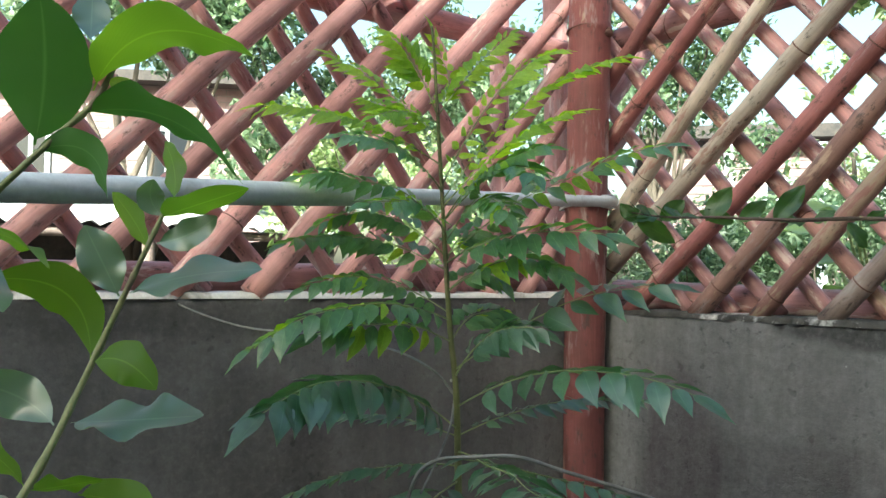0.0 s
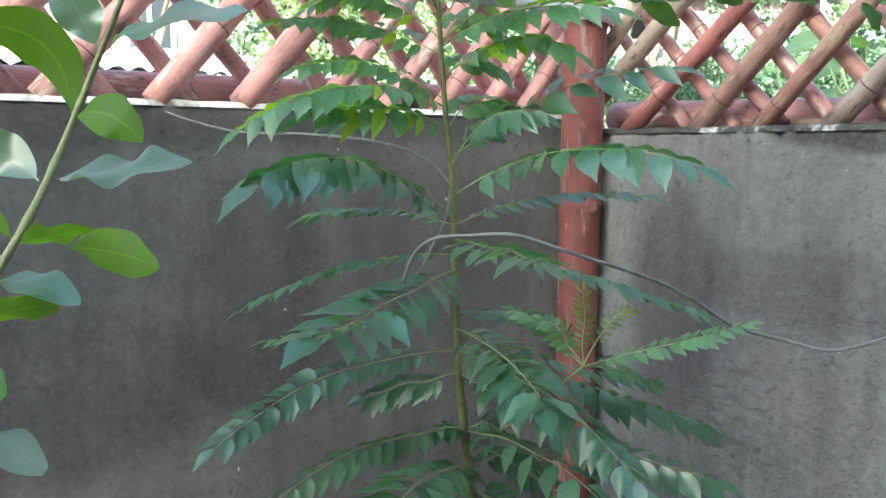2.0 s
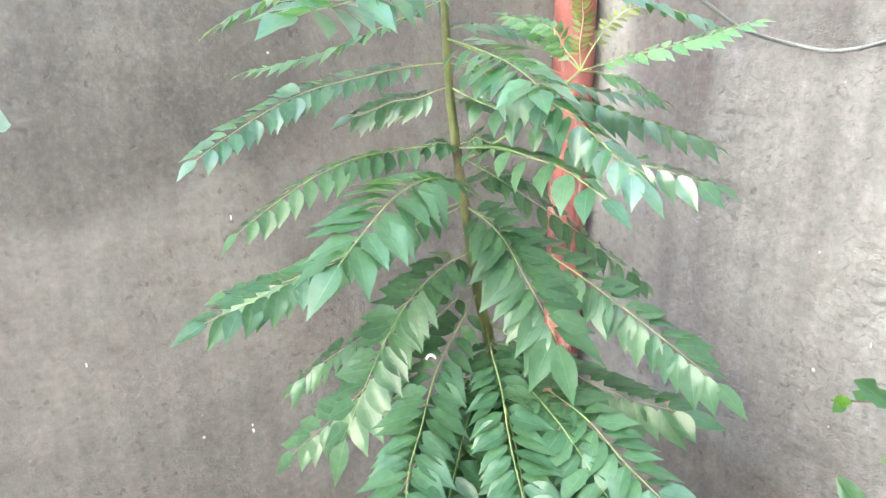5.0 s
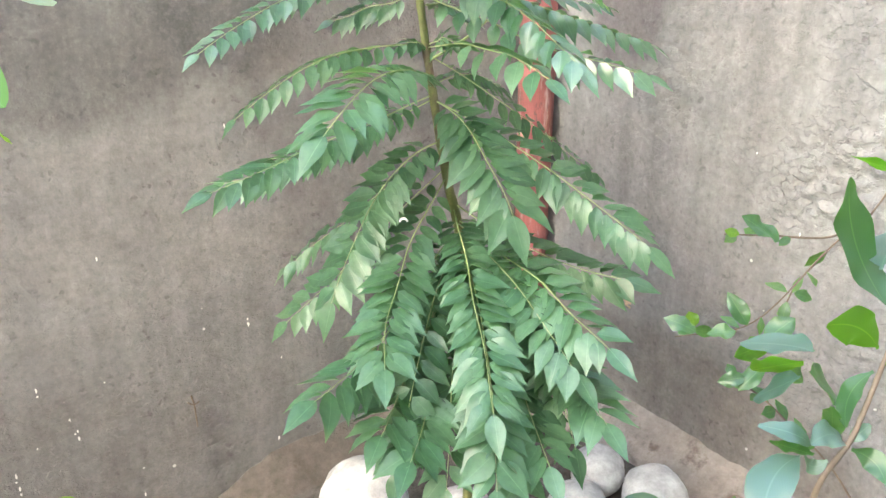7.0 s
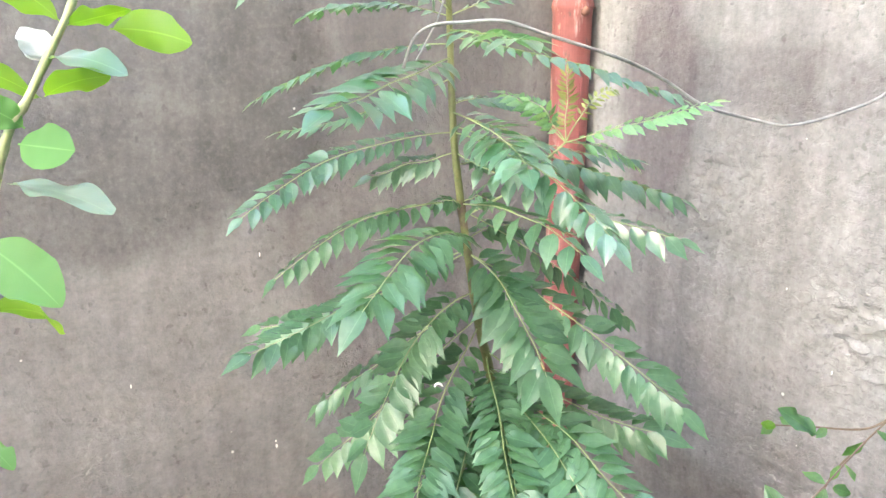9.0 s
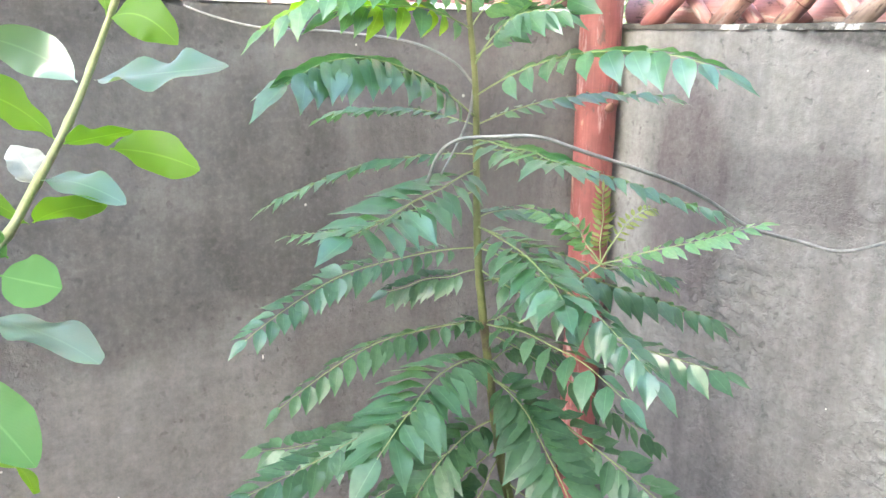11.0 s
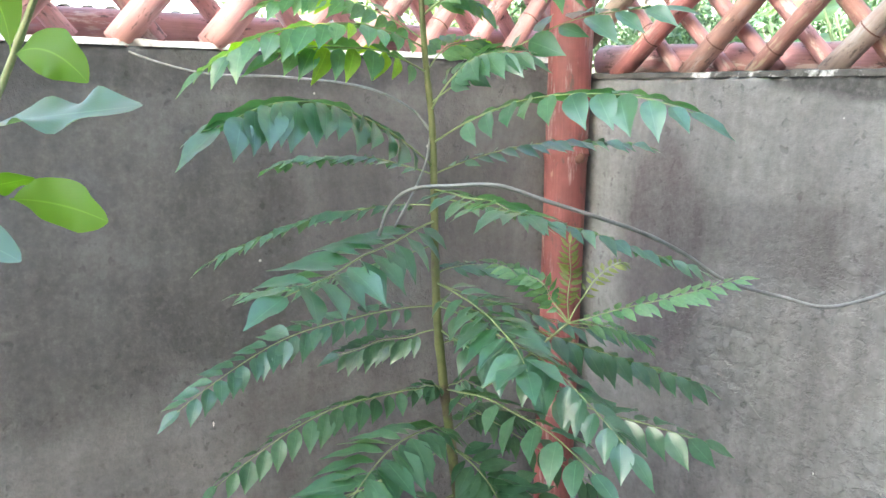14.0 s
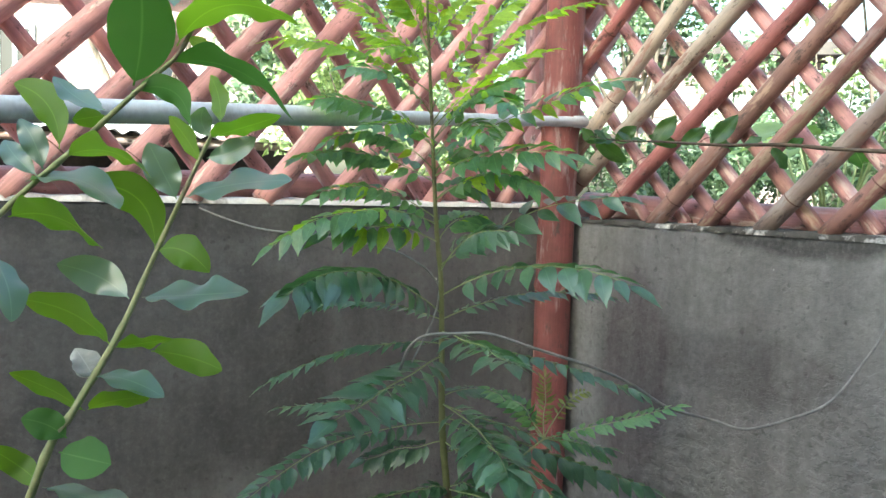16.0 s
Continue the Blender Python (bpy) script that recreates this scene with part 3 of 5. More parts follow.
def east_fence():
    # poles whose foot would lie past the corner begin at the corner post
    base = EAST + 0.008
    f = thing("lattice_fence", (0.05, -1.2, base), "bamboo lattice fence of worn red and bare poles on the wall", "fence", "lattice fences")
    top = 2.62
    for k, (u, rise, radius, mat) in enumerate(east_feet):
        z0 = base - 0.006
        if u > -0.02:
            z0 += (-0.02 - u) * rise
            u = -0.02
        pole_part("bamboo_pole", (0.022, u, z0), (0.022 + 0.008 * (k % 2), u + (top - z0) / rise, top), radius * 0.81, k + 110, [mat, node_mat], f)
    for k, (u, rise, radius, mat) in enumerate(east_back):
        z1 = min(top, base + (0.02 - u) * rise)
        pole_part("bamboo_pole", (0.068, u, base), (0.068, u + (z1 - base) / rise, z1), radius * 0.74, k + 150, [mat, node_mat], f)
    for z, radius in ((EAST + 0.04, 0.036), (2.175, 0.034)):
        pole_part("rail", (0.115, 0.0, z), (0.115, -3.4, z), radius, int(z * 100) + 1, [red_bamboo, node_mat], f, "thick horizontal bamboo rail behind the lattice", 0.42)
east_fence()


def corner_post():
    p = thing("bamboo_post", (-0.054, -0.054, 0.36), "thick red-painted bamboo post standing in the wall corner", "post")
    low, high = Vector((-0.064, -0.060, 0.0)), Vector((-0.036, -0.054, 2.75))
    pts, rad = [], []
    knots = (0.42, 0.86, 1.327, 1.74, 2.165, 2.55)
    zs = sorted(set([0.05 * k for k in range(56)] + [q + e for q in knots for e in (-0.02, -0.008, 0, 0.006, 0.018)]))
    for z in zs:
        t = z / 2.75
        pts.append(low.lerp(high, t) + Vector((0.004 * math.sin(z * 3.1), 0.003 * math.sin(z * 2.2 + 1), 0)))
        swell = max(math.exp(-((z - q) / 0.009) ** 2) for q in knots)
        rad.append(0.0445 + 0.007 * t + 0.004 * swell)
    shaft = part("shaft", tube(bmesh.new(), pts, rad, 24, 0.012), post_mat, p)
    for q, side in ((1.319, (-0.006, -0.050)), (2.155, (0.016, -0.05))):
        c = low.lerp(high, q / 2.75) + Vector((side[0], side[1], 0))
        bm = bmesh.new()
        bmesh.ops.create_uvsphere(bm, u_segments=12, v_segments=8, radius=0.0125)
        for v in bm.verts:
            v.co = Vector((v.co.x * 1.1, v.co.y * 0.7, v.co.z * 0.95 - 0.3 * abs(v.co.x))) + c
        part("knot", bm, node_mat, shaft, "dark bud scar on the bamboo node")
    for q in (1.327, 2.165):
        c = low.lerp(high, q / 2.75)
        bm = bmesh.new()
        ring = [c + Vector((0.0525 * math.cos(a), 0.0525 * math.sin(a), 0.004 * math.sin(a * 2))) for a in (math.tau * k / 24 for k in range(25))]
        tube(bm, ring, 0.0016, 5)
        part("node_ring", bm, node_mat, shaft)
corner_post()


# ---- pole tied across ----
def cross_pole():
    p = thing("white_pole", (-0.9, -0.47, 1.66), "whitewashed horizontal pole tied to the red corner post", "pole")
    a, j, b = Vector((-1.897, -0.817, 1.611)), Vector((-0.791, -0.410, 1.6945)), Vector((-0.040, -0.134, 1.751))
    n = 26
    part("tube", tube(bmesh.new(), [a.lerp(j, k / n) for k in range(n + 1)], [0.0162] * (n + 1), 18, 0.01), pipe_mat, p)
    d = (b - j).normalized()
    part("bamboo_end", tube(bmesh.new(), [j - d * 0.06 + d * ((b - j).length + 0.07) * k / n for k in range(n + 1)], [0.0135 - 0.001 * k / n for k in range(n + 1)], 14, 0.04), pipe_mat, p, "thinner whitewashed bamboo end with split fibres")
    for k in range(5):
        off = Vector((0, 0, 0.006 * (k - 2)))
        part("fibre", tube(bmesh.new(), [b - d * 0.05 + off, b + d * (0.02 + 0.012 * rng.random()) + off * 1.3], [0.003, 0.001], 5), pipe_mat, p)
    hole = a.lerp(j, 0.789) + Vector((-0.0075, -0.0135, 0.003))
    bm = bmesh.new()
    bmesh.ops.create_uvsphere(bm, u_segments=10, v_segments=6, radius=0.003)
    for v in bm.verts:
        v.co = v.co + hole
    part("drilled_hole", bm, node_mat, p, "small dark drilled hole")
    post = Vector((-0.05, -0.058, 1.748))
    bm = bmesh.new()
    for k in range(3):
        loop = [post + Vector((0.061 * math.cos(q), 0.061 * math.sin(q), 0.008 * (k - 1) + 0.004 * math.sin(q * 2 + k))) for q in (math.tau * i / 22 for i in range(23))]
        tube(bm, loop, 0.0028, 6)
    part("lashing", bm, cap_mat, p, "pale string lashing round the post")
cross_pole()


def wire(name, pts, radius, label):
    ob = part(name, tube(bmesh.new(), smooth_path(pts, 10), radius, 8), wire_mat, None)
    return tagged(ob, label, "wire", "garden wires")


wire("wire", [(-0.99, 0.03, 1.535), (-0.982, -0.006, 1.514), (-0.915, -0.141, 1.482), (-0.845, -0.304, 1.475), (-0.792, -0.439, 1.462), (-0.767, -0.522, 1.436), (-0.757, -0.562, 1.405)],
     0.0019, "thin grey wire from the wall top to the plant stem")
wire("wire", [(-0.876, -0.632, 1.288), (-0.867, -0.646, 1.326), (-0.850, -0.666, 1.345), (-0.815, -0.690, 1.349), (-0.77, -0.72, 1.350), (-0.715, -0.747, 1.331), (-0.609, -0.788, 1.294),
              (-0.532, -0.797, 1.260), (-0.470, -0.818, 1.221), (-0.397, -0.851, 1.198), (-0.390, -0.910, 1.197), (-0.320, -0.943, 1.213), (-0.257, -0.972, 1.241), (-0.210, -0.998, 1.308), (-0.180, -1.014, 1.364), (-0.06, -1.0, 1.50)],
     0.0025, "thick grey wire looped round the plant, sagging beside the wall")
wire("wire", [(-0.757, -0.560, 1.398), (-0.779, -0.583, 1.365), (-0.813, -0.605, 1.33), (-0.852, -0.628, 1.296)], 0.0016, "short grey tie wire on the plant stem")


# ---- curry leaf plant ----
STEM = [(-0.700, -0.628, -0.02), (-0.700, -0.630, 0.4), (-0.712, -0.634, 0.69), (-0.722, -0.629, 0.787), (-0.736, -0.622, 0.86), (-0.756, -0.617, 0.99),
        (-0.766, -0.600, 1.13), (-0.762, -0.583, 1.225), (-0.757, -0.566, 1.40), (-0.762, -0.552, 1.515), (-0.772, -0.541, 1.725), (-0.780, -0.534, 1.88), (-0.784, -0.532, 1.93)]
# fronds: height on the stem, tip, upward arch, sideways bow, leaflet length in cm, pairs, how far the leaflets hang, how far they turn to the open sky away from the walls
YOUNG_FRONDS = [
    (1.73, -1.011, -0.448, 1.801, 0.02, 0.02, 4, 15, 0, 0.4),
    (1.77, -0.890, -0.410, 1.901, 0.01, 0, 3.4, 13, 0, 0.4),
    (1.8, -0.846, -0.520, 1.907, 0.01, 0.01, 3.8, 10, 0, 0.4),
    (1.7, -0.639, -0.636, 1.893, 0.04, 0, 3.4, 15, 0, 0.4),
    (1.68, -0.592, -0.727, 1.872, 0.05, 0.02, 3.8, 17, 0, 0.4),
    (1.67, -0.682, -0.725, 1.788, 0.02, 0, 3.8, 15, 0, 0.4),
    (1.8, -0.661, -0.558, 1.934, 0.01, 0, 2.9, 12, 0, 0.4),
    (1.82, -0.770, -0.510, 1.935, -0.03, -0.02, 2.9, 9, 0, 0.4),
    (1.79, -0.891, -0.558, 1.784, 0.01, 0, 3.1, 10, 0, 0.4),
    (1.76, -0.832, -0.410, 1.840, 0.01, 0, 3.1, 12, 0, 0.4),
]
UPPER_FRONDS = [
    (1.65, -0.715, -0.703, 1.740, 0.02, -0.01, 3.7, 14, 0.065, 0.55),
    (1.65, -0.755, -0.735, 1.697, 0.04, 0.02, 3.9, 14, 0.065, 0.55),
    (1.6, -0.546, -0.756, 1.753, 0.03, 0.03, 4.1, 16, 0.065, 0.55),
    (1.69, -0.939, -0.555, 1.753, 0.02, 0.02, 3.4, 12, 0.065, 0.55),
    (1.64, -0.962, -0.482, 1.705, 0.03, 0, 4.1, 13, 0.098, 0.55),
    (1.6, -0.912, -0.430, 1.642, 0.04, -0.01, 3.7, 12, 0.13, 0.55),
    (1.58, -0.977, -0.472, 1.614, 0.03, -0.05, 4.4, 13, 0.16, 0.55),
    (1.52, -0.954, -0.489, 1.554, 0.03, -0.01, 3.9, 13, 0.13, 0.55),
    (1.63, -0.917, -0.594, 1.663, 0.02, 0.02, 3.7, 10, 0.065, 0.55),
    (1.62, -0.765, -0.692, 1.651, 0.04, 0.01, 3.9, 10, 0.098, 0.55),
]
HIGH_FRONDS = [
    (1.59, -0.676, -0.548, 1.622, 0.03, 0.01, 3.9, 10, 0.098, 0.55),
    (1.51, -1.040, -0.514, 1.475, 0.04, 0.02, 4.9, 13, 0.29, 0.55),
    (1.48, -0.962, -0.545, 1.495, 0.02, 0, 5.4, 9, 0.33, 0.55),
    (1.55, -0.673, -0.706, 1.579, 0.03, 0, 4.9, 9, 0.23, 0.55),
    (1.59, -0.646, -0.747, 1.628, 0.02, -0.02, 5.1, 10, 0.13, 0.55),
    (1.44, -0.528, -0.740, 1.562, 0.03, 0, 5.6, 7, 0.12, 0.55),
    (1.43, -0.692, -0.667, 1.501, 0.03, -0.01, 4.6, 10, 0.2, 0.55),
    (1.55, -0.668, -0.553, 1.564, 0.02, 0, 3.9, 9, 0.13, 0.55),
    (1.48, -0.658, -0.554, 1.518, 0.02, 0.01, 3.9, 10, 0.13, 0.55),
]
MID_FRONDS = [
    (1.36, -1.071, -0.644, 1.415, 0.05, -0.01, 6.9, 14, 0.36, 0.75),
    (1.35, -0.882, -0.334, 1.345, 0.02, 0, 3.5, 14, 0.098, 0.0),
    (1.31, -0.996, -0.385, 1.226, 0.02, -0.04, 4, 15, 0.13, 0.0),
    (1.29, -1.054, -0.762, 1.263, 0, 0, 6.7, 11, 0.065, 0.7),
    (1.26, -0.913, -0.254, 1.144, -0.01, -0.01, 3.7, 13, 0.13, 0.0),
    (1.33, -0.847, -0.868, 1.339, 0, 0.01, 5.8, 9, 0.13, 0.7),
    (1.32, -0.433, -0.744, 1.220, 0.01, 0, 3.7, 15, 0.26, 0.0),
    (1.35, -0.437, -0.634, 1.383, 0.02, 0.02, 3.7, 14, 0.098, 0.0),
    (1.39, -0.636, -0.882, 1.436, 0.04, 0, 5.8, 10, 0.23, 0.3),
]
LOW_FRONDS = [
    (1.18, -1.094, -0.544, 1.087, 0.02, -0.04, 3.7, 20, 0.098, 0.5),
    (1.15, -0.866, -0.506, 1.107, 0, -0.01, 3.7, 10, 0.26, 0.6),
    (1.07, -1.065, -0.578, 0.999, 0.04, 0.01, 3.7, 15, 0.49, 0.5),
    (1.21, -0.860, -0.887, 1.191, 0, 0.02, 5.7, 11, 0.13, 0.6),
    (1.18, -0.722, -0.902, 1.078, 0.02, 0.01, 4.9, 14, 0.45, 0.4),
    (1.15, -0.558, -0.871, 1.043, 0, -0.04, 4.9, 12, 0.33, 0.6),
    (1.07, -0.782, -0.907, 1.073, 0.02, 0, 5.1, 7, 0.33, 0.6),
    (1.06, -0.430, -0.660, 0.811, 0.01, 0, 4.3, 14, 0.26, 0.6),
    (1.19, -0.432, -0.762, 1.059, 0, 0, 4.5, 15, 0.52, 0.0),
]
LOW_MORE_FRONDS = [
    (1.21, -0.451, -0.676, 1.111, -0.01, -0.01, 3.6, 13, 0.13, 0.0),
    (1.07, -0.807, -0.601, 1.073, 0.01, 0.01, 2.3, 5, 0.2, 0.6),
    (1.07, -0.734, -0.649, 1.079, 0.01, 0, 2.5, 5, 0.26, 0.6),
    (1.01, -0.593, -0.584, 0.981, 0.02, 0.01, 3.6, 10, 0.2, 0.6),
    (1.13, -0.646, -0.566, 1.097, 0.01, 0, 4, 9, 0.2, 0.0),
    (1.22, -0.602, -0.573, 1.201, 0.01, 0.02, 3.2, 10, 0.13, 0.0),
]
SKIRT_FRONDS = [
    (1.01, -1.041, -0.798, 1.021, 0.05, 0.01, 5.8, 15, 0.033, 0.7),
    (0.999, -1.129, -0.629, 0.920, 0, 0, 4.3, 20, 0.2, 0.6),
    (0.993, -1.029, -0.404, 0.852, -0.01, 0.02, 4.1, 18, 0.16, 0.6),
    (0.923, -0.971, -0.649, 0.717, 0.05, -0.01, 5.8, 15, 0, 0.6),
    (0.865, -1.001, -0.851, 0.710, -0.02, -0.03, 5.6, 18, 0, 0.6),
    (0.81, -0.912, -0.970, 0.667, 0.02, 0, 5.4, 22, 0, 0.6),
    (0.784, -0.773, -0.978, 0.682, 0.03, -0.01, 5.2, 17, 0, 0.6),
    (0.991, -0.599, -0.934, 0.810, 0.01, 0.01, 5.2, 18, 0.2, 0.6),
    (0.991, -0.755, -0.813, 0.857, 0.02, 0.01, 6.7, 14, 0, 1.1),
]
FOOT_FRONDS = [
    (0.748, -0.754, -1.018, 0.618, -0.02, 0.02, 5.8, 17, 0, 0.6),
    (0.789, -0.738, -0.999, 0.720, 0.01, 0, 5.2, 16, 0.033, 0.6),
    (0.82, -0.562, -0.861, 0.722, -0.02, 0, 5.4, 14, 0.26, 0.6),
    (0.769, -1.083, -0.803, 0.667, -0.03, 0, 5.9, 17, 0.23, 0.6),
    (0.879, -0.986, -0.506, 0.626, 0, 0, 4.3, 16, 0.065, 0.6),
    (0.904, -0.925, -0.382, 0.663, 0.01, 0, 4.5, 15, 0.065, 0.6),
    (0.737, -1.007, -0.844, 0.604, -0.03, -0.01, 5.9, 17, 0, 0.6),
    (0.716, -0.992, -0.893, 0.584, -0.03, 0, 5.8, 17, 0, 0.6),
    (0.716, -0.829, -0.991, 0.562, -0.01, 0.01, 5.6, 17, 0, 0.6),
]
FOOT_MORE_FRONDS = [
    (0.737, -0.921, -0.990, 0.566, 0.04, 0.01, 5.6, 20, 0, 0.6),
    (0.716, -0.855, -0.962, 0.507, 0.01, 0.02, 5.5, 17, 0, 0.6),
    (0.705, -0.946, -0.910, 0.526, 0.02, 0, 5.3, 17, 0, 0.6),
    (0.705, -0.762, -0.971, 0.551, 0.05, 0.02, 5.1, 16, 0.065, 0.6),
    (0.727, -0.983, -0.842, 0.529, 0.08, 0, 5.1, 16, 0.033, 0.6),
    (0.748, -0.743, -0.898, 0.583, 0.04, 0, 4.8, 16, 0.065, 0.6),
    (0.748, -0.905, -0.785, 0.585, -0.02, -0.02, 4.6, 15, 0.065, 0.6),
    (0.769, -0.960, -0.731, 0.637, 0.02, 0, 4.6, 15, 0.065, 0.6),
]
SIDE_SHOOT = [
    (-0.487, -0.851, 1.233, 0.00, 2.8, 14),
    (-0.595, -0.759, 1.249, 0.02, 1.5, 9),
    (-0.665, -0.732, 1.279, -0.00, 1.6, 13),
    (-0.702, -0.690, 1.236, 0.01, 1.9, 8),
    (-0.711, -0.635, 1.241, 0.01, 2.4, 9),
    (-0.546, -0.759, 1.132, 0.01, 2.8, 10),
]
# leaves: stalk, tip, rise and sway of the midrib, roll, breadth over length, tone
# tone 0: bluish with sky sheen, 1: lit through from above, 2: dull
CITRUS_A = [
    (-1.339, -0.877, 1.656, -1.297, -0.927, 1.621, 0.02, -0.005, -64, 0.44, 2),
    (-1.338, -0.878, 1.661, -1.342, -0.915, 1.760, 0, -0.005, -2, 0.63, 2),
    (-1.304, -0.905, 1.700, -1.223, -1.006, 1.716, 0.025, 0.015, -12, 0.44, 1),
    (-1.309, -0.900, 1.684, -1.229, -1.010, 1.629, 0.02, 0, -24, 0.44, 2),
    (-1.296, -0.911, 1.708, -1.279, -0.933, 1.696, 0, 0, -88, 0.48, 1),
    (-1.307, -0.906, 1.737, -1.301, -0.876, 1.783, -0.005, 0, 2, 0.51, 0),
    (-1.437, -0.787, 1.529, -1.373, -0.905, 1.505, 0.015, 0, -42, 0.44, 1),
]
CITRUS_B = [
    (-1.396, -0.826, 1.598, -1.429, -0.774, 1.664, 0.015, 0.005, 92, 0.44, 1),
    (-1.360, -0.858, 1.637, -1.397, -0.806, 1.671, -0.005, 0, -28, 0.44, 0),
    (-1.360, -0.857, 1.632, -1.388, -0.850, 1.626, 0, 0, 78, 0.71, 1),
    (-1.414, -0.809, 1.572, -1.437, -0.766, 1.607, 0, -0.005, -32, 0.44, 0),
    (-1.409, -0.813, 1.578, -1.426, -0.785, 1.628, 0.005, 0, -42, 0.45, 0),
    (-1.391, -0.830, 1.591, -1.332, -0.920, 1.572, 0.015, 0, -32, 0.44, 1),
    (-1.423, -0.800, 1.565, -1.358, -0.907, 1.542, 0.015, -0.005, 14, 0.44, 0),
    (-1.453, -0.775, 1.491, -1.441, -0.837, 1.430, 0.005, -0.005, -18, 0.44, 0),
]
CITRUS_C = [
    (-1.231, -0.663, 1.547, -1.262, -0.646, 1.617, 0, 0, -70, 0.59, 0),
    (-1.209, -0.684, 1.595, -1.236, -0.645, 1.652, 0, 0.005, 76, 0.44, 1),
    (-1.191, -0.706, 1.644, -1.192, -0.672, 1.705, 0, 0.005, 118, 0.44, 1),
    (-1.199, -0.697, 1.626, -1.139, -0.773, 1.652, -0.005, 0.02, -18, 0.44, 1),
    (-1.199, -0.697, 1.626, -1.210, -0.703, 1.662, 0, 0.01, -134, 0.75, 0),
    (-1.202, -0.690, 1.600, -1.159, -0.742, 1.626, -0.005, 0, 88, 0.44, 0),
    (-1.223, -0.669, 1.550, -1.127, -0.781, 1.575, 0.005, 0.01, 30, 0.44, 0),
]
CITRUS_D = [
    (-1.253, -0.646, 1.481, -1.344, -0.638, 1.562, 0.035, 0, 62, 0.44, 1),
    (-1.251, -0.647, 1.481, -1.205, -0.712, 1.458, 0.015, 0.005, -104, 0.56, 1),
    (-1.285, -0.647, 1.421, -1.363, -0.615, 1.464, 0.005, 0.02, -72, 0.52, 0),
    (-1.271, -0.653, 1.423, -1.178, -0.774, 1.440, 0, 0.005, 22, 0.44, 0),
    (-1.311, -0.663, 1.367, -1.400, -0.598, 1.420, 0.01, 0.01, 64, 0.44, 1),
    (-1.306, -0.668, 1.365, -1.254, -0.725, 1.381, 0, 0.005, -36, 0.44, 1),
    (-1.268, -0.686, 1.360, -1.210, -0.775, 1.348, 0.005, 0, -80, 0.44, 1),
    (-1.330, -0.669, 1.331, -1.273, -0.758, 1.319, 0.01, 0.005, 10, 0.44, 0),
]
CITRUS_E = [
    (-1.344, -0.681, 1.293, -1.417, -0.616, 1.334, 0, 0.01, 54, 0.44, 1),
    (-1.341, -0.683, 1.295, -1.288, -0.753, 1.319, 0.005, 0.005, -36, 0.44, 1),
    (-1.365, -0.686, 1.265, -1.412, -0.677, 1.292, 0.005, 0, -68, 0.71, 2),
    (-1.374, -0.688, 1.250, -1.333, -0.764, 1.251, 0, 0, 58, 0.60, 2),
    (-1.394, -0.682, 1.213, -1.445, -0.643, 1.256, -0.015, 0.03, 100, 0.44, 1),
    (-1.391, -0.685, 1.210, -1.317, -0.816, 1.195, 0.005, -0.005, -6, 0.44, 0),
]
CITRUS_F = [
    (-1.421, -0.669, 1.147, -1.372, -0.794, 1.104, 0.005, 0, 34, 0.45, 2),
    (-1.433, -0.662, 1.068, -1.374, -0.765, 1.065, 0.005, -0.02, -52, 0.44, 1),
    (-1.462, -0.647, 0.911, -1.436, -0.719, 0.901, 0.005, 0, -10, 0.44, 2),
    (-1.387, -0.700, 0.527, -1.389, -0.704, 0.593, 0.01, 0.005, 18, 0.56, 1),
]
CITRUS_PALE = [
    (-1.332, -0.669, 1.332, -1.348, -0.655, 1.368, 0.95, 0),
    (-1.330, -0.669, 1.334, -1.353, -0.653, 1.342, 0.6, 2),
]
SHRUB_A = [
    (-1.111, -1.512, 1.106, -1.112, -1.481, 1.164, -0.01, 0.005, -4, 0.44, 2),
    (-1.108, -1.511, 1.111, -1.087, -1.522, 1.118, -0.005, -0.005, -76, 0.44, 1),
    (-1.073, -1.507, 1.168, -1.082, -1.463, 1.165, -0.005, 0.005, 34, 0.44, 1),
    (-1.069, -1.505, 1.178, -1.091, -1.496, 1.167, 0.005, 0, 116, 0.62, 1),
    (-1.060, -1.492, 1.217, -1.052, -1.469, 1.195, -0.005, 0, 12, 0.44, 1),
    (-1.110, -1.503, 1.124, -1.041, -1.492, 1.135, 0, -0.005, -36, 0.44, 0),
    (-1.120, -1.514, 1.090, -1.155, -1.506, 1.110, 0.005, 0, 88, 0.49, 1),
    (-1.120, -1.517, 1.084, -1.112, -1.546, 1.089, 0, 0, -108, 0.44, 1),
]
SHRUB_B = [
    (-1.114, -1.515, 1.095, -1.074, -1.523, 1.083, 0.005, -0.005, 24, 0.44, 2),
    (-1.124, -1.516, 1.080, -1.141, -1.517, 1.056, 0, 0.005, 18, 0.44, 2),
    (-1.150, -1.496, 1.085, -1.139, -1.463, 1.060, 0, 0, 28, 0.44, 1),
    (-1.145, -1.497, 1.089, -1.141, -1.455, 1.073, 0, 0.005, -16, 0.44, 0),
    (-1.153, -1.497, 1.078, -1.141, -1.468, 1.047, 0, 0, -48, 0.44, 0),
    (-1.149, -1.499, 1.080, -1.107, -1.492, 1.048, 0, 0, 46, 0.44, 2),
    (-1.144, -1.510, 1.065, -1.130, -1.506, 1.041, 0, 0, 10, 0.44, 2),
    (-1.165, -1.511, 1.047, -1.211, -1.525, 1.036, 0.005, 0.005, 2, 0.44, 0),
]
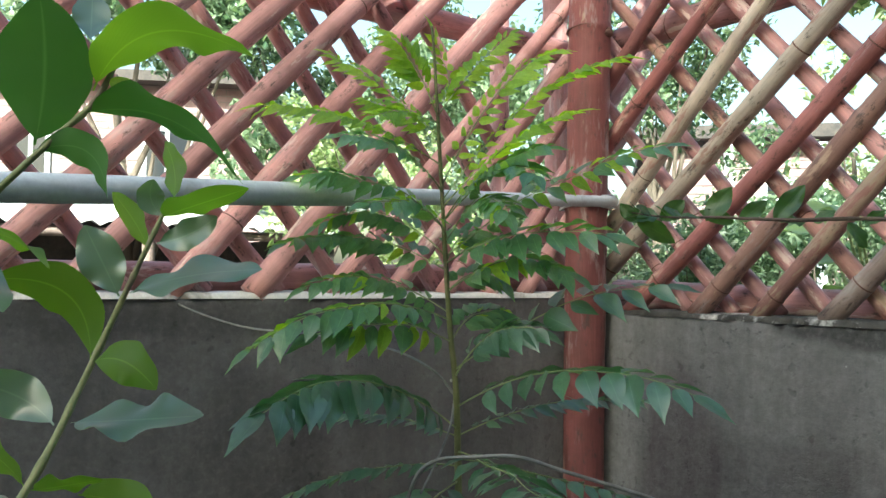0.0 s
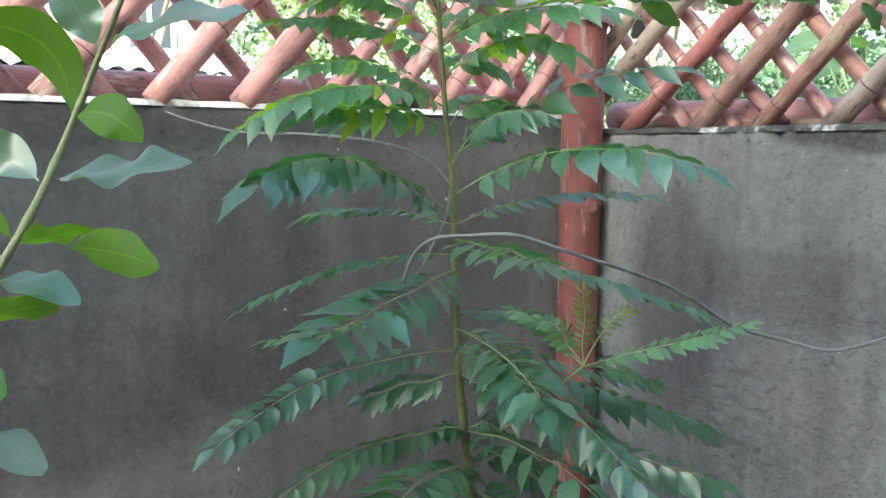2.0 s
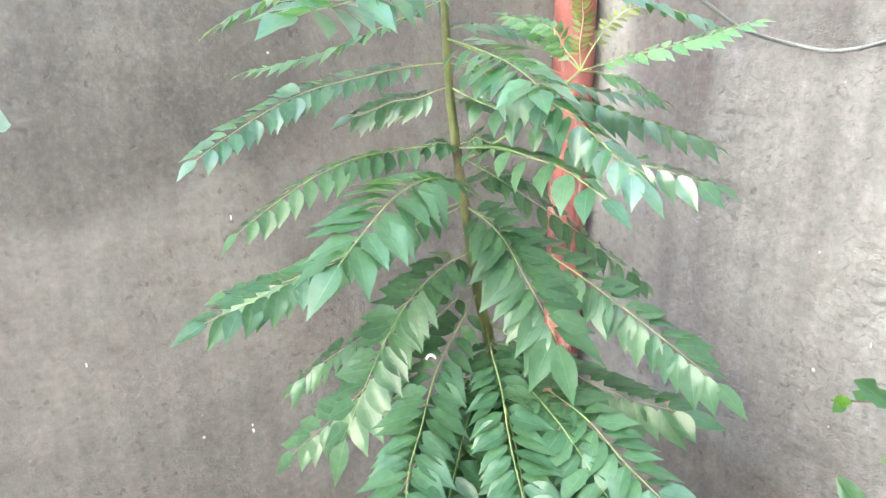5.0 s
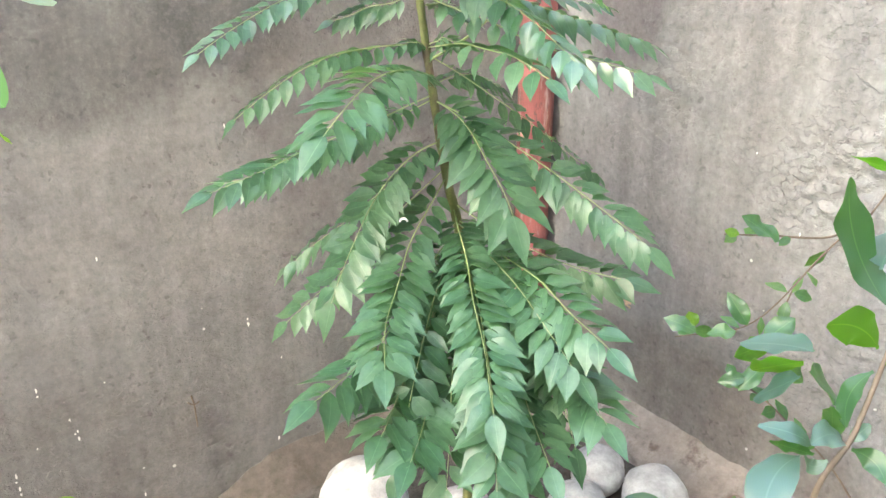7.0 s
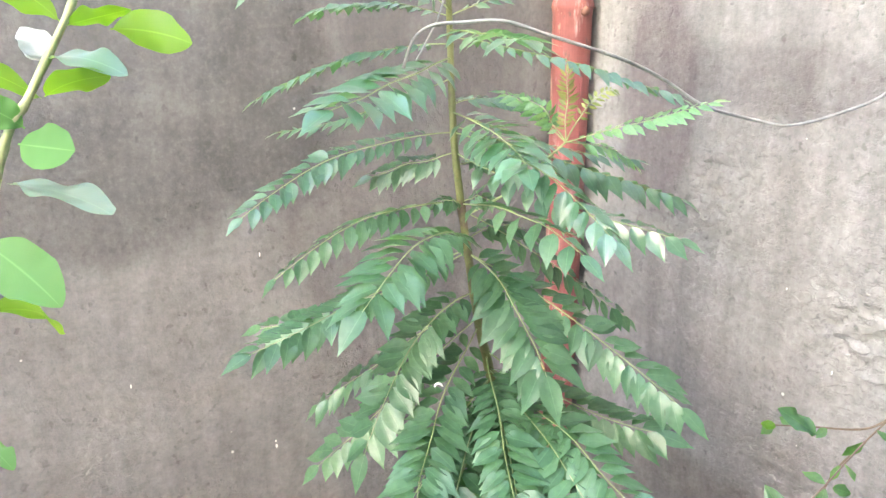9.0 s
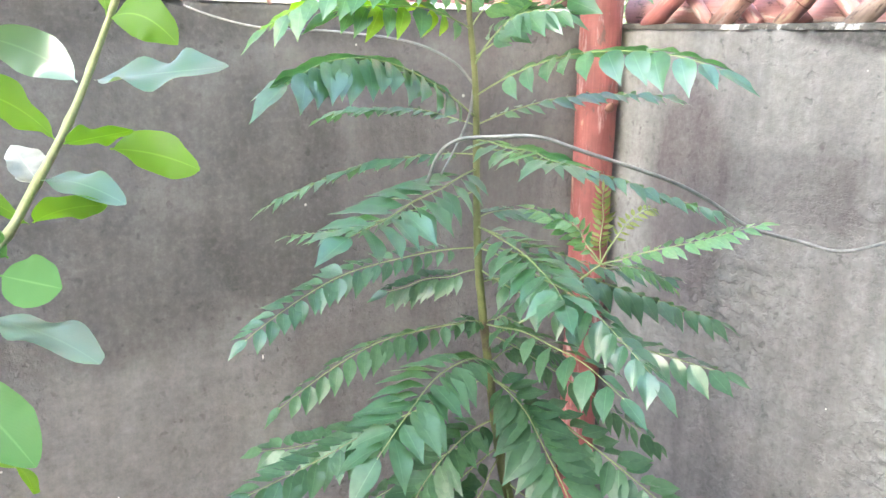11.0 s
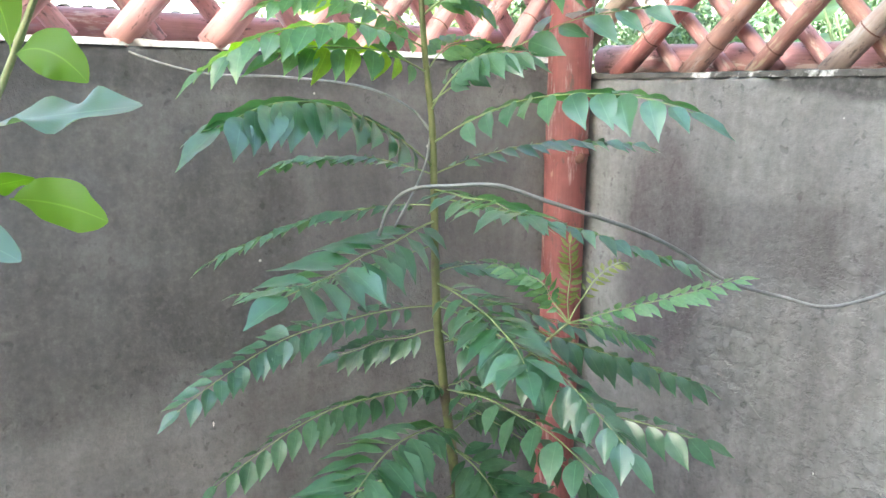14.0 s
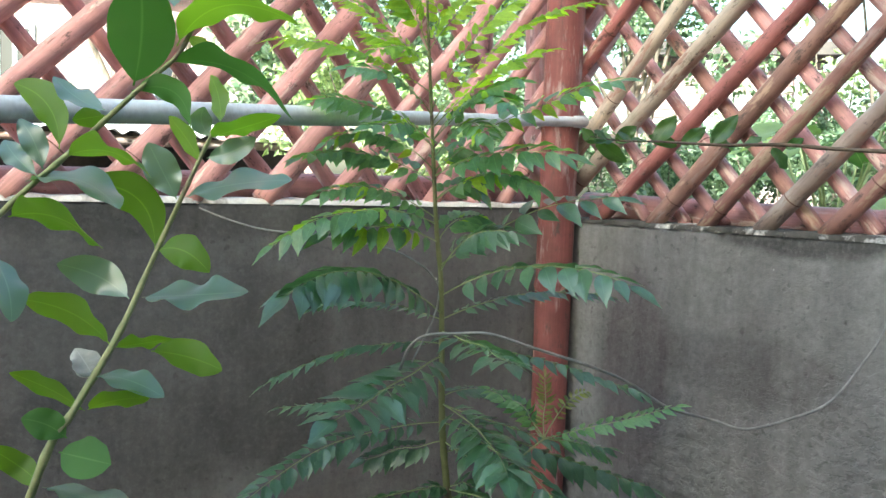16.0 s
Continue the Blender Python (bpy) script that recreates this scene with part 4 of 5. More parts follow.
SHRUB_C = [
    (-1.160, -1.512, 1.051, -1.178, -1.495, 1.060, 0.005, -0.005, -24, 0.44, 0),
    (-1.160, -1.514, 1.047, -1.175, -1.500, 1.053, 0, 0, 72, 0.44, 2),
    (-1.142, -1.522, 1.047, -1.142, -1.540, 1.039, 0, -0.005, 42, 0.61, 2),
    (-1.135, -1.535, 1.034, -1.132, -1.552, 1.030, 0, 0, 14, 0.44, 0),
    (-1.142, -1.520, 1.050, -1.131, -1.523, 1.057, 0, 0, 36, 0.59, 0),
    (-1.144, -1.519, 1.049, -1.174, -1.519, 1.062, 0.005, 0, -32, 0.44, 0),
    (-1.164, -1.512, 1.047, -1.156, -1.519, 1.045, -0.005, 0, 52, 0.75, 0),
    (-1.212, -1.491, 1.005, -1.245, -1.477, 1.038, 0, 0, -40, 0.44, 0),
]
SHRUB_SPRAY = [
    (-0.709, -1.202, 0.938, -0.735, -1.171, 0.966, 0.5, 0),
    (-0.743, -1.175, 0.946, -0.756, -1.164, 0.950, 0.6, 1),
    (-0.759, -1.211, 0.856, -0.767, -1.188, 0.889, 0.5, 2),
    (-0.806, -1.182, 0.850, -0.827, -1.157, 0.868, 0.5, 0),
    (-0.805, -1.179, 0.856, -0.807, -1.170, 0.871, 0.9, 1),
    (-0.770, -1.206, 0.850, -0.797, -1.188, 0.849, 0.5, 0),
    (-0.743, -1.232, 0.838, -0.781, -1.212, 0.826, 0.6, 1),
    (-0.747, -1.227, 0.841, -0.715, -1.238, 0.864, 0.7, 0),
    (-0.774, -1.227, 0.804, -0.799, -1.212, 0.802, 0.6, 2),
    (-0.755, -1.235, 0.816, -0.784, -1.227, 0.792, 0.6, 0),
    (-0.740, -1.244, 0.818, -0.722, -1.267, 0.798, 0.6, 2),
    (-0.710, -1.229, 0.887, -0.693, -1.243, 0.881, 0.6, 2),
]
HEDGE_LEAVES = [
    (-0.454, -0.746, 1.655, -0.424, -0.768, 1.706, 0.5, 2),
    (-0.415, -0.772, 1.655, -0.379, -0.796, 1.688, 0.45, 2),
    (-0.373, -0.799, 1.656, -0.336, -0.826, 1.712, 0.42, 2),
    (-0.370, -0.801, 1.657, -0.333, -0.825, 1.659, 0.35, 0),
    (-0.538, -0.692, 1.657, -0.487, -0.724, 1.622, 0.4, 2),
    (-0.538, -0.692, 1.653, -0.557, -0.680, 1.679, 0.6, 2),
    (-0.508, -0.711, 1.655, -0.480, -0.731, 1.685, 0.6, 2),
    (-0.541, -0.690, 1.655, -0.507, -0.713, 1.667, 0.4, 0),
    (-0.326, -0.830, 1.654, -0.301, -0.847, 1.674, 0.5, 0),
    (-0.285, -0.856, 1.655, -0.259, -0.872, 1.619, 0.5, 0),
    (-0.265, -0.869, 1.654, -0.239, -0.887, 1.674, 0.5, 2),
    (-0.420, -0.768, 1.653, -0.461, -0.742, 1.670, 0.4, 2),
]


def stem_at(z):
    for p, q in zip(STEM, STEM[1:]):
        if p[2] <= z <= q[2]:
            return Vector(p).lerp(Vector(q), (z - p[2]) / (q[2] - p[2]))
    return Vector(STEM[-1])


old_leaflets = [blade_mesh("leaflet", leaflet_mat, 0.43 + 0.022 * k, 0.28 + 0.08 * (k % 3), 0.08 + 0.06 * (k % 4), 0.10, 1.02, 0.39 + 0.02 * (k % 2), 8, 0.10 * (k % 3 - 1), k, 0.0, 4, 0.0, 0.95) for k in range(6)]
mid_leaflets = [blade_mesh("leaflet", mid_leaflet_mat, 0.43 + 0.022 * k, 0.28 + 0.08 * (k % 3), 0.08 + 0.06 * (k % 4), 0.10, 1.02, 0.39 + 0.02 * (k % 2), 8, 0.10 * (k % 3 - 1), k, 0.0, 4, 0.0, 0.95) for k in range(6)]
pale_leaflets = [blade_mesh("yellowed_leaflet", pale_leaflet_mat, 0.28 + 0.05 * k, 0.3, 0.2, 0.1, 1.25, 0.4, 6, 0, k) for k in range(2)]
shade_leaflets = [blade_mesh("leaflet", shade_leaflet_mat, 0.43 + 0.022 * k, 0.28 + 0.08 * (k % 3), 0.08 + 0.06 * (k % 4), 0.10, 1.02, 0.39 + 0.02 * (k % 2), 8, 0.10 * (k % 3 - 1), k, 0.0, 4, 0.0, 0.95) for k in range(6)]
fresh_leaflets = [blade_mesh("leaflet", mid_leaflet_mat, 0.40 + 0.04 * k, 0.3, 0.10, 0.10, 1.25, 0.38, 6, 0, k) for k in range(3)]
new_leaflets = [blade_mesh("young_leaflet", young_mat, 0.34 + 0.03 * k, 0.35, 0.10 + 0.07 * k, 0.15, 1.3, 0.36, 6, 0.0, k) for k in range(4)]


dry_mat = plain("dry_leaf", (0.33, 0.22, 0.14), (0.52, 0.40, 0.29), 30, 0.8)
dry_leaflets = [blade_mesh("dry_leaflet", dry_mat, 0.40, 0.5, 0.3, 0.4, 1.1, 0.4, 8, 0, k, 0.05, 4, 0.4) for k in range(2)]
OPEN_SKY = Vector((-0.48, -0.60, 0))


def frond(plant, z, tip, arch, bow, size, pairs, hang, tilt, young, seed, start=None):
    r = random.Random(seed)
    base, tip = Vector(start) if start else stem_at(z), Vector(tip)
    chord = tip - base
    beside = Vector((0, 0, 1)).cross(chord).normalized()
    mid = (base + tip) / 2 + Vector((0, 0, arch)) + beside * bow
    ctrl = 2 * mid - (base + tip) / 2
    wander = [Vector((r.uniform(-1, 1), r.uniform(-1, 1), r.uniform(-1, 1))) * 0.0025 for _ in range(3)]

    def along_at(t):
        k = math.sin(math.pi * t)
        return base * (1 - t) ** 2 + ctrl * 2 * t * (1 - t) + tip * t * t + (wander[0] * math.sin(7 * t) + wander[1] * math.sin(12 * t + 1)) * k
    line = [along_at(k / 20) for k in range(21)]
    thick = 0.0013 if size > 0.045 else 0.0011
    rachis = part("frond", tube(bmesh.new(), line, [thick * (1 - 0.6 * k / 20) for k in range(21)], 6), rachis_mat, plant)
    outward = Vector((chord.x, chord.y, 0))
    outward = outward.normalized() if outward.length > 0.02 else Vector((-0.55, -0.83, 0))
    facing = (Vector((0, 0, 1)) + outward * 0.25 + OPEN_SKY * tilt + Vector((r.uniform(-0.2, 0.2), r.uniform(-0.25, 0.1), 0))).normalized()
    if start:
        meshes = pale_leaflets if size < 0.018 else fresh_leaflets
    else:
        # leaflet colour by height: brighter light high up is put into the base
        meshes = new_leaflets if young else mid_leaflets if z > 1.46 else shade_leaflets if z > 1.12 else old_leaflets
    total = pairs * 2
    first = 0.10 if chord.length > 0.2 else 0.2
    for i in range(total):
        t = first + (0.97 - first) * (i + 0.35 * r.random()) / total
        p = along_at(t)
        d = (along_at(min(1, t + 0.02)) - along_at(t - 0.02)).normalized()
        up = (facing - d * facing.dot(d)).normalized()
        side = d.cross(up) * (1 if i % 2 else -1)
        lean = 0.26 + 0.50 * t + 0.8 * max(0, t - 0.85) / 0.15 + r.uniform(-0.13, 0.13)
        grow = (0.60 + 0.50 * min(1, t * 1.9) - (0.22 * max(0, t - 0.6) / 0.4 if z > 1.02 else 0)) * r.uniform(0.86, 1.12)
        sag = r.uniform(0.0, 0.25) if not young else r.uniform(-0.2, 0.2)
        low = max(0.0, hang + r.uniform(-0.10, 0.12)) * (1 - 0.5 * abs(d.z)) if hang else 0.0
        along = side * (1 - 0.35 * low) + d * lean - up * sag * 0.5 - Vector((0, 0, low))
        n = up + side * (low + r.uniform(-0.2, 0.25)) - d * r.uniform(0.05, 0.45) + Vector((r.uniform(-0.24, 0.24), r.uniform(-0.24, 0.24), 0))
        stalk = 0.003 if size > 0.03 else 0.001
        kind = new_leaflets if meshes is mid_leaflets and r.random() < 0.12 else meshes
        set_leaf("leaflet", r.choice(kind), p + side * stalk, along, n, size * grow, rachis, r.uniform(0.9, 1.12))
    d = (along_at(1.0) - along_at(0.95)).normalized()
    up = (facing - d * facing.dot(d)).normalized()
    set_leaf("leaflet", meshes[0], tip - d * 0.004, d - up * 0.1 - Vector((0, 0, 0.3 * hang)), up, size * (1.0 if z > 1.02 else 1.18), rachis)
    return rachis


def curry_plant():
    plant = thing("curry_plant", STEM[0], "slender young curry leaf plant with drooping pinnate fronds, rooted in soil", "plant")
    line = smooth_path(STEM, 8)
    bm = tube(bmesh.new(), line, [max(0.0014, 0.0088 - 0.0012 * p.z - 0.0042 * max(0.0, p.z - 0.8) ** 0.8) * (1.0 + 0.10 * (k % 4 == 0)) for k, p in enumerate(line)], 12, 0.05)
    part("stem", bm, stem_mat, plant, "green-brown stem with leaf scars")
    seed = 0
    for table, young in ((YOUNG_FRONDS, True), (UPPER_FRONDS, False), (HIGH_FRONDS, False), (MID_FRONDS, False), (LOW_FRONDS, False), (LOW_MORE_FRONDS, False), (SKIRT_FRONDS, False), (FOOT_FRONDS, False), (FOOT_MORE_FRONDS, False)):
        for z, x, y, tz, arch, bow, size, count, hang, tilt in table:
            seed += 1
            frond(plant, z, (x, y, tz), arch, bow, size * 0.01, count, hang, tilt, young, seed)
    shoot = Vector((-0.672, -0.742, 1.178))
    base = stem_at(1.05)
    twig = smooth_path([base, base.lerp(shoot, 0.45) + Vector((0, 0, -0.012)), shoot], 8)
    part("side_shoot", tube(bmesh.new(), twig, [0.0024 - 0.0008 * k / (len(twig) - 1) for k in range(len(twig))], 7), rachis_mat, plant, "thin green side shoot")
    for x, y, tz, arch, size, count in SIDE_SHOOT:
        seed += 1
        frond(plant, 1.12, (x, y, tz), arch, 0.0, size * 0.01, count, 0.1, 0.5, False, seed, shoot)
    for k, (x, y, z) in enumerate(((-0.753, -0.754, 0.735), (-0.721, -0.778, 0.730), (-0.808, -0.752, 0.665), (-0.723, -0.795, 0.698))):
        set_leaf("dry_leaflet", dry_leaflets[k % 2], (x, y, z), (rng.uniform(-0.5, 0.5), -0.3, -0.7), (-0.6, -0.7, 0.5), 0.045, plant)


curry_plant()


# ---- citrus ----
citrus_meshes = [blade_mesh("citrus_leaf", citrus_mat, 0.56, 0.20 + 0.10 * (k % 3), 0.06 + 0.08 * (k % 4), 0.46, 1.75, 0.46, 16, 0.06 * (k % 3 - 1), k, 0.012, 6, 0.5 * (k % 3 - 1), 0.62) for k in range(7)]


citrus_backlit_leaves = [blade_mesh("backlit_citrus_leaf", citrus_backlit, 0.56, 0.20 + 0.10 * (k % 3), 0.06 + 0.08 * (k % 4), 0.28, 1.75, 0.46, 16, 0.06 * (k % 3 - 1), k, 0.012, 6, 0.35 * (k % 3 - 1), 0.62) for k in range(5)]


# leaves whose white colour stands for bright top light
citrus_pale = [blade_mesh("toplit_leaf", citrus_white, 0.56, 0.5, 0.2, 0.4, 1.6, 0.46, 12, 0, k, 0.02, 6, 0.5, 0.62) for k in range(2)]


def leaves_of(plant, table, outside, meshes, seed, fresh=citrus_backlit_leaves):
    """Leaves from stalk to tip, as broad as they look from outside: side 0 shows the upper face, 1 the lower, 2 hangs facing out."""
    r = random.Random(seed)
    for x, y, z, u, v, w, wide, side in table:
        a, b = Vector((x, y, z)), Vector((u, v, w))
        d = (b - a).normalized()
        view = (Vector(outside) - a).normalized()
        n = (view - d * view.dot(d)).normalized()
        across = d.cross(n)
        broad = 0.56
        c = min(1.0, wide / broad) * r.uniform(0.9, 1.0)
        tilt = across * math.sqrt(1 - c * c)
        up, down = sorted((n * c + tilt, n * c - tilt), key=lambda q: -q.z)
        # lower faces take the colour that carries transmitted light
        choice = fresh if side == 1 else meshes
        set_leaf("leaf", r.choice(choice), a, d, (up, -down, n + Vector((0, 0, 0.15)))[side], (b - a).length, plant, max(1.0, wide / broad) if side < 2 else wide / broad)


def bent_leaf(plant, base, tip, rise, sway, roll, broad, tone, seed, mats=None):
    """A citrus leaf whose midrib bends from stalk to tip, with a cupped blade and wavy margins."""
    r = random.Random(seed)
    base, tip = Vector(base), Vector(tip)
    chord = tip - base
    long = chord.length
    x = chord.normalized()
    up = (Vector((0, 0, 1)) - x * x.z).normalized()
    beside = x.cross(up)
    a = radians(roll)
    z = up * math.cos(a) + beside * math.sin(a)
    y = z.cross(x)
    bend = up * rise + beside * sway
    by, bz = bend.dot(y) * 2, bend.dot(z) * 2
    rows, cols = 22, 8
    bm = bmesh.new()
    uv = bm.loops.layers.uv.new("UVMap")
    wave, phase, twist = r.uniform(0.10, 0.24), r.uniform(0, 6), r.uniform(-0.5, 0.5)
    fold = r.uniform(0.10, 0.30)
    grid = []
    for i in range(rows + 1):
        t = i / rows
        k = 2 * t * (1 - t)
        c = Vector((t * long, by * k, bz * k))
        d = Vector((long, by * (2 - 4 * t), bz * (2 - 4 * t))).normalized()
        q = max(0.0, (t - 0.05) / 0.95)
        half = 0.5 * broad * long * (max(0.0, math.sin(math.pi * q ** 1.05)) ** 0.66 * (1 - 0.10 * q) if t > 0.05 else 0.0)
        half = max(half, 0.0010)
        tw = twist * (t - 0.4)
        across = (Vector((0, math.cos(tw), math.sin(tw))) - d * d.dot(Vector((0, math.cos(tw), math.sin(tw))))).normalized()
        nn = d.cross(across)
        row = []
        for j in range(cols + 1):
            v = 2 * j / cols - 1
            ripple = wave * (0.85 if tone == 0 else 0.75) * half * abs(v) ** 1.8 * (math.sin(t * 14 + phase + (1.7 if v > 0 else 0)) + 0.3 * math.sin(t * 23 + 2 * phase + v))
            cup = fold * half * (abs(v) ** 1.4) * (1 - 0.8 * t)
            row.append((bm.verts.new(c + across * (v * half * (1 + 0.025 * math.sin(t * 15 + phase + 2 * v) + 0.008 * math.sin(t * 37 + phase))) + nn * (cup + ripple)), (t, 0.5 + v * 0.5)))
        grid.append(row)
    for i in range(rows):
        for j in range(cols):
            quad = (grid[i][j], grid[i + 1][j], grid[i + 1][j + 1], grid[i][j + 1])
            f = bm.faces.new([q[0] for q in quad])
            for loop, q in zip(f.loops, quad):
                loop[uv].uv = q[1]
    ob = part("leaf", bm, (mats or (citrus_mat, citrus_backlit, citrus_dull))[tone], plant)
    m = Matrix((x, y, z)).transposed().to_4x4()
    m.translation = base
    ob.matrix_basis = m
    return ob


def citrus(where, stems, tables, label):
    c = thing("citrus_tree", where, label, "citrus tree", "citrus branches")
    for pts, r0, r1 in stems:
        line = smooth_path(pts, 8)
        part("branch", tube(bmesh.new(), line, [(r0 + (r1 - r0) * k / (len(line) - 1)) * (1.22 if k % 5 == 0 else 1.0) for k in range(len(line))], 10, 0.06), citrus_stem, c)
    for k, table in enumerate(tables):
        if len(table[0]) == 11:
            for i, (bx, by, bz, tx, ty, tz, rise, sway, roll, broad, tone) in enumerate(table):
                bent_leaf(c, (bx, by, bz), (tx, ty, tz), rise, sway, roll, broad, tone, 100 * k + i)
        else:
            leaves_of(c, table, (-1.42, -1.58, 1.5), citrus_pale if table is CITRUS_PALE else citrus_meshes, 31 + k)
    return c


citrus((-1.52, -0.62, 0.0), [([(-1.52, -0.62, -0.02), (-1.50, -0.63, 0.6), (-1.45, -0.65, 1.0), (-1.394, -0.68, 1.228), (-1.352, -0.675, 1.300), (-1.298, -0.66, 1.385), (-1.256, -0.645, 1.469), (-1.216, -0.677, 1.578), (-1.195, -0.703, 1.64)], 0.0066, 0.0022)],
       [CITRUS_C, CITRUS_D, CITRUS_E, CITRUS_F, CITRUS_PALE], "young citrus tree, broad glossy green leaves on a green stem")
citrus((-1.70, -0.60, 0.0), [([(-1.70, -0.60, -0.02), (-1.66, -0.63, 0.8), (-1.56, -0.69, 1.38), (-1.444, -0.782, 1.531), (-1.385, -0.835, 1.598), (-1.329, -0.885, 1.663), (-1.303, -0.905, 1.692), (-1.288, -0.918, 1.728)], 0.0036, 0.0020)],
       [CITRUS_A, CITRUS_B], "citrus branch with large fresh green leaves near the white pole")


# ---- stones ----
def stone(where, size, squash, seed):
    bm = bmesh.new()
    bmesh.ops.create_icosphere(bm, subdivisions=4, radius=1)
    for v in bm.verts:
        n = v.co.copy()
        k = 1 + 0.10 * noise.noise(n * 1.3 + Vector((seed, 0, 0))) + 0.03 * noise.noise(n * 4 + Vector((0, seed, 0)))
        v.co = Vector((n.x * size * k, n.y * size * k * 0.92, n.z * size * squash * k))
    ob = part("boulder", bm, stone_mat, None)
    ob.matrix_basis = pose(where[0], where[1], where[2] - 0.03 + size * squash * 0.9, 0, 0, seed * 47)
    return tagged(ob, "rounded whitewashed boulder lying on the soil at the plant foot", "boulder", "whitewashed boulders")


for k, (x, y, s, q) in enumerate([(-0.77, -0.34, 0.104, 0.82), (-0.225, -0.70, 0.078, 0.86), (-0.155, -0.83, 0.058, 0.75), (-0.385, -0.615, 0.072, 0.8), (-0.255, -0.55, 0.070, 0.8), (-1.01, -0.22, 0.075, 0.55),
                                  (-0.60, -0.48, 0.075, 0.7), (-0.50, -0.72, 0.07, 0.75), (-0.90, -0.50, 0.08, 0.7), (-0.72, -0.82, 0.07, 0.7)]):
    stone((x, y, 0.0), s, q, k + 1)

# ---- twig over the east wall ----
shrub_blades = [blade_mesh("shrub_leaf", shrub_mat, 0.46, 0.25, 0.12, 0.12, 1.1, 0.55, 8, 0, k) for k in range(3)]


shrub_leaves = [blade_mesh("shrub_leaf", shrub_mat, 0.56, 0.22 + 0.1 * (k % 2), 0.08 + 0.08 * (k % 3), 0.25, 1.6, 0.48, 10, 0, k, 0.03, 6, 0.3 * (k % 3 - 1), 0.62) for k in range(4)]


shrub_backlit_leaves = [blade_mesh("backlit_shrub_leaf", shrub_backlit, 0.56, 0.3, 0.12, 0.25, 1.6, 0.48, 10, 0, k, 0.03, 6, 0.3 * (k - 1), 0.62) for k in range(3)]


def sprig(parent, line, size, count, meshes, seed, droop=0.1, spread=0.9, start=0.1):
    """Leaves set alternately along a line."""
    r = random.Random(seed)
    pts = [Vector(p) for p in line]
    for i in range(count):
        t = (start + (1 - start) * (i + 0.5 * r.random()) / count) * (len(pts) - 1.001)
        k = int(t)
        p = pts[k].lerp(pts[k + 1], t - k)
        d = (pts[k + 1] - pts[k]).normalized()
        side = d.cross(Vector((0, 0, 1))).normalized() * (1 if i % 2 else -1)
        up = side.cross(d) * (1 if i % 2 else -1)
        along = side * spread * r.uniform(0.4, 1.1) + d * r.uniform(0.3, 0.8) + Vector((0, 0, r.uniform(-0.3, 0.7) - droop))
        n = Vector((-0.5, -0.7, 0.6)) + Vector((r.uniform(-0.5, 0.5), r.uniform(-0.5, 0.5), r.uniform(-0.3, 0.5)))
        set_leaf("leaf", r.choice(meshes), p, along, n, size * r.uniform(0.7, 1.15), parent, r.uniform(0.85, 1.15))


def hedge_twig():
    t = thing("hedge_shrub", (-0.07, -1.75, 0.0), "shrub with a long thin twig of small dark green leaves", "shrub")
    main = smooth_path([(-0.07, -1.75, -0.02), (-0.08, -1.72, 0.7), (-0.12, -1.6, 1.35), (-0.2, -1.25, 1.60), (-0.30, -0.95, 1.652), (-0.42, -0.86, 1.652), (-0.49, -0.79, 1.656), (-0.535, -0.75, 1.656), (-0.575, -0.72, 1.662)], 10)
    part("branch", tube(bmesh.new(), main, [0.009 - 0.0081 * (k / (len(main) - 1)) ** 0.5 for k in range(len(main))], 8, 0.06), twig_mat, t)
    leaves_of(t, HEDGE_LEAVES, (-1.42, -1.58, 1.5), shrub_leaves, 71)
    sprig(t, main[60:], 0.034, 9, shrub_blades, 6, -0.1)
hedge_twig()


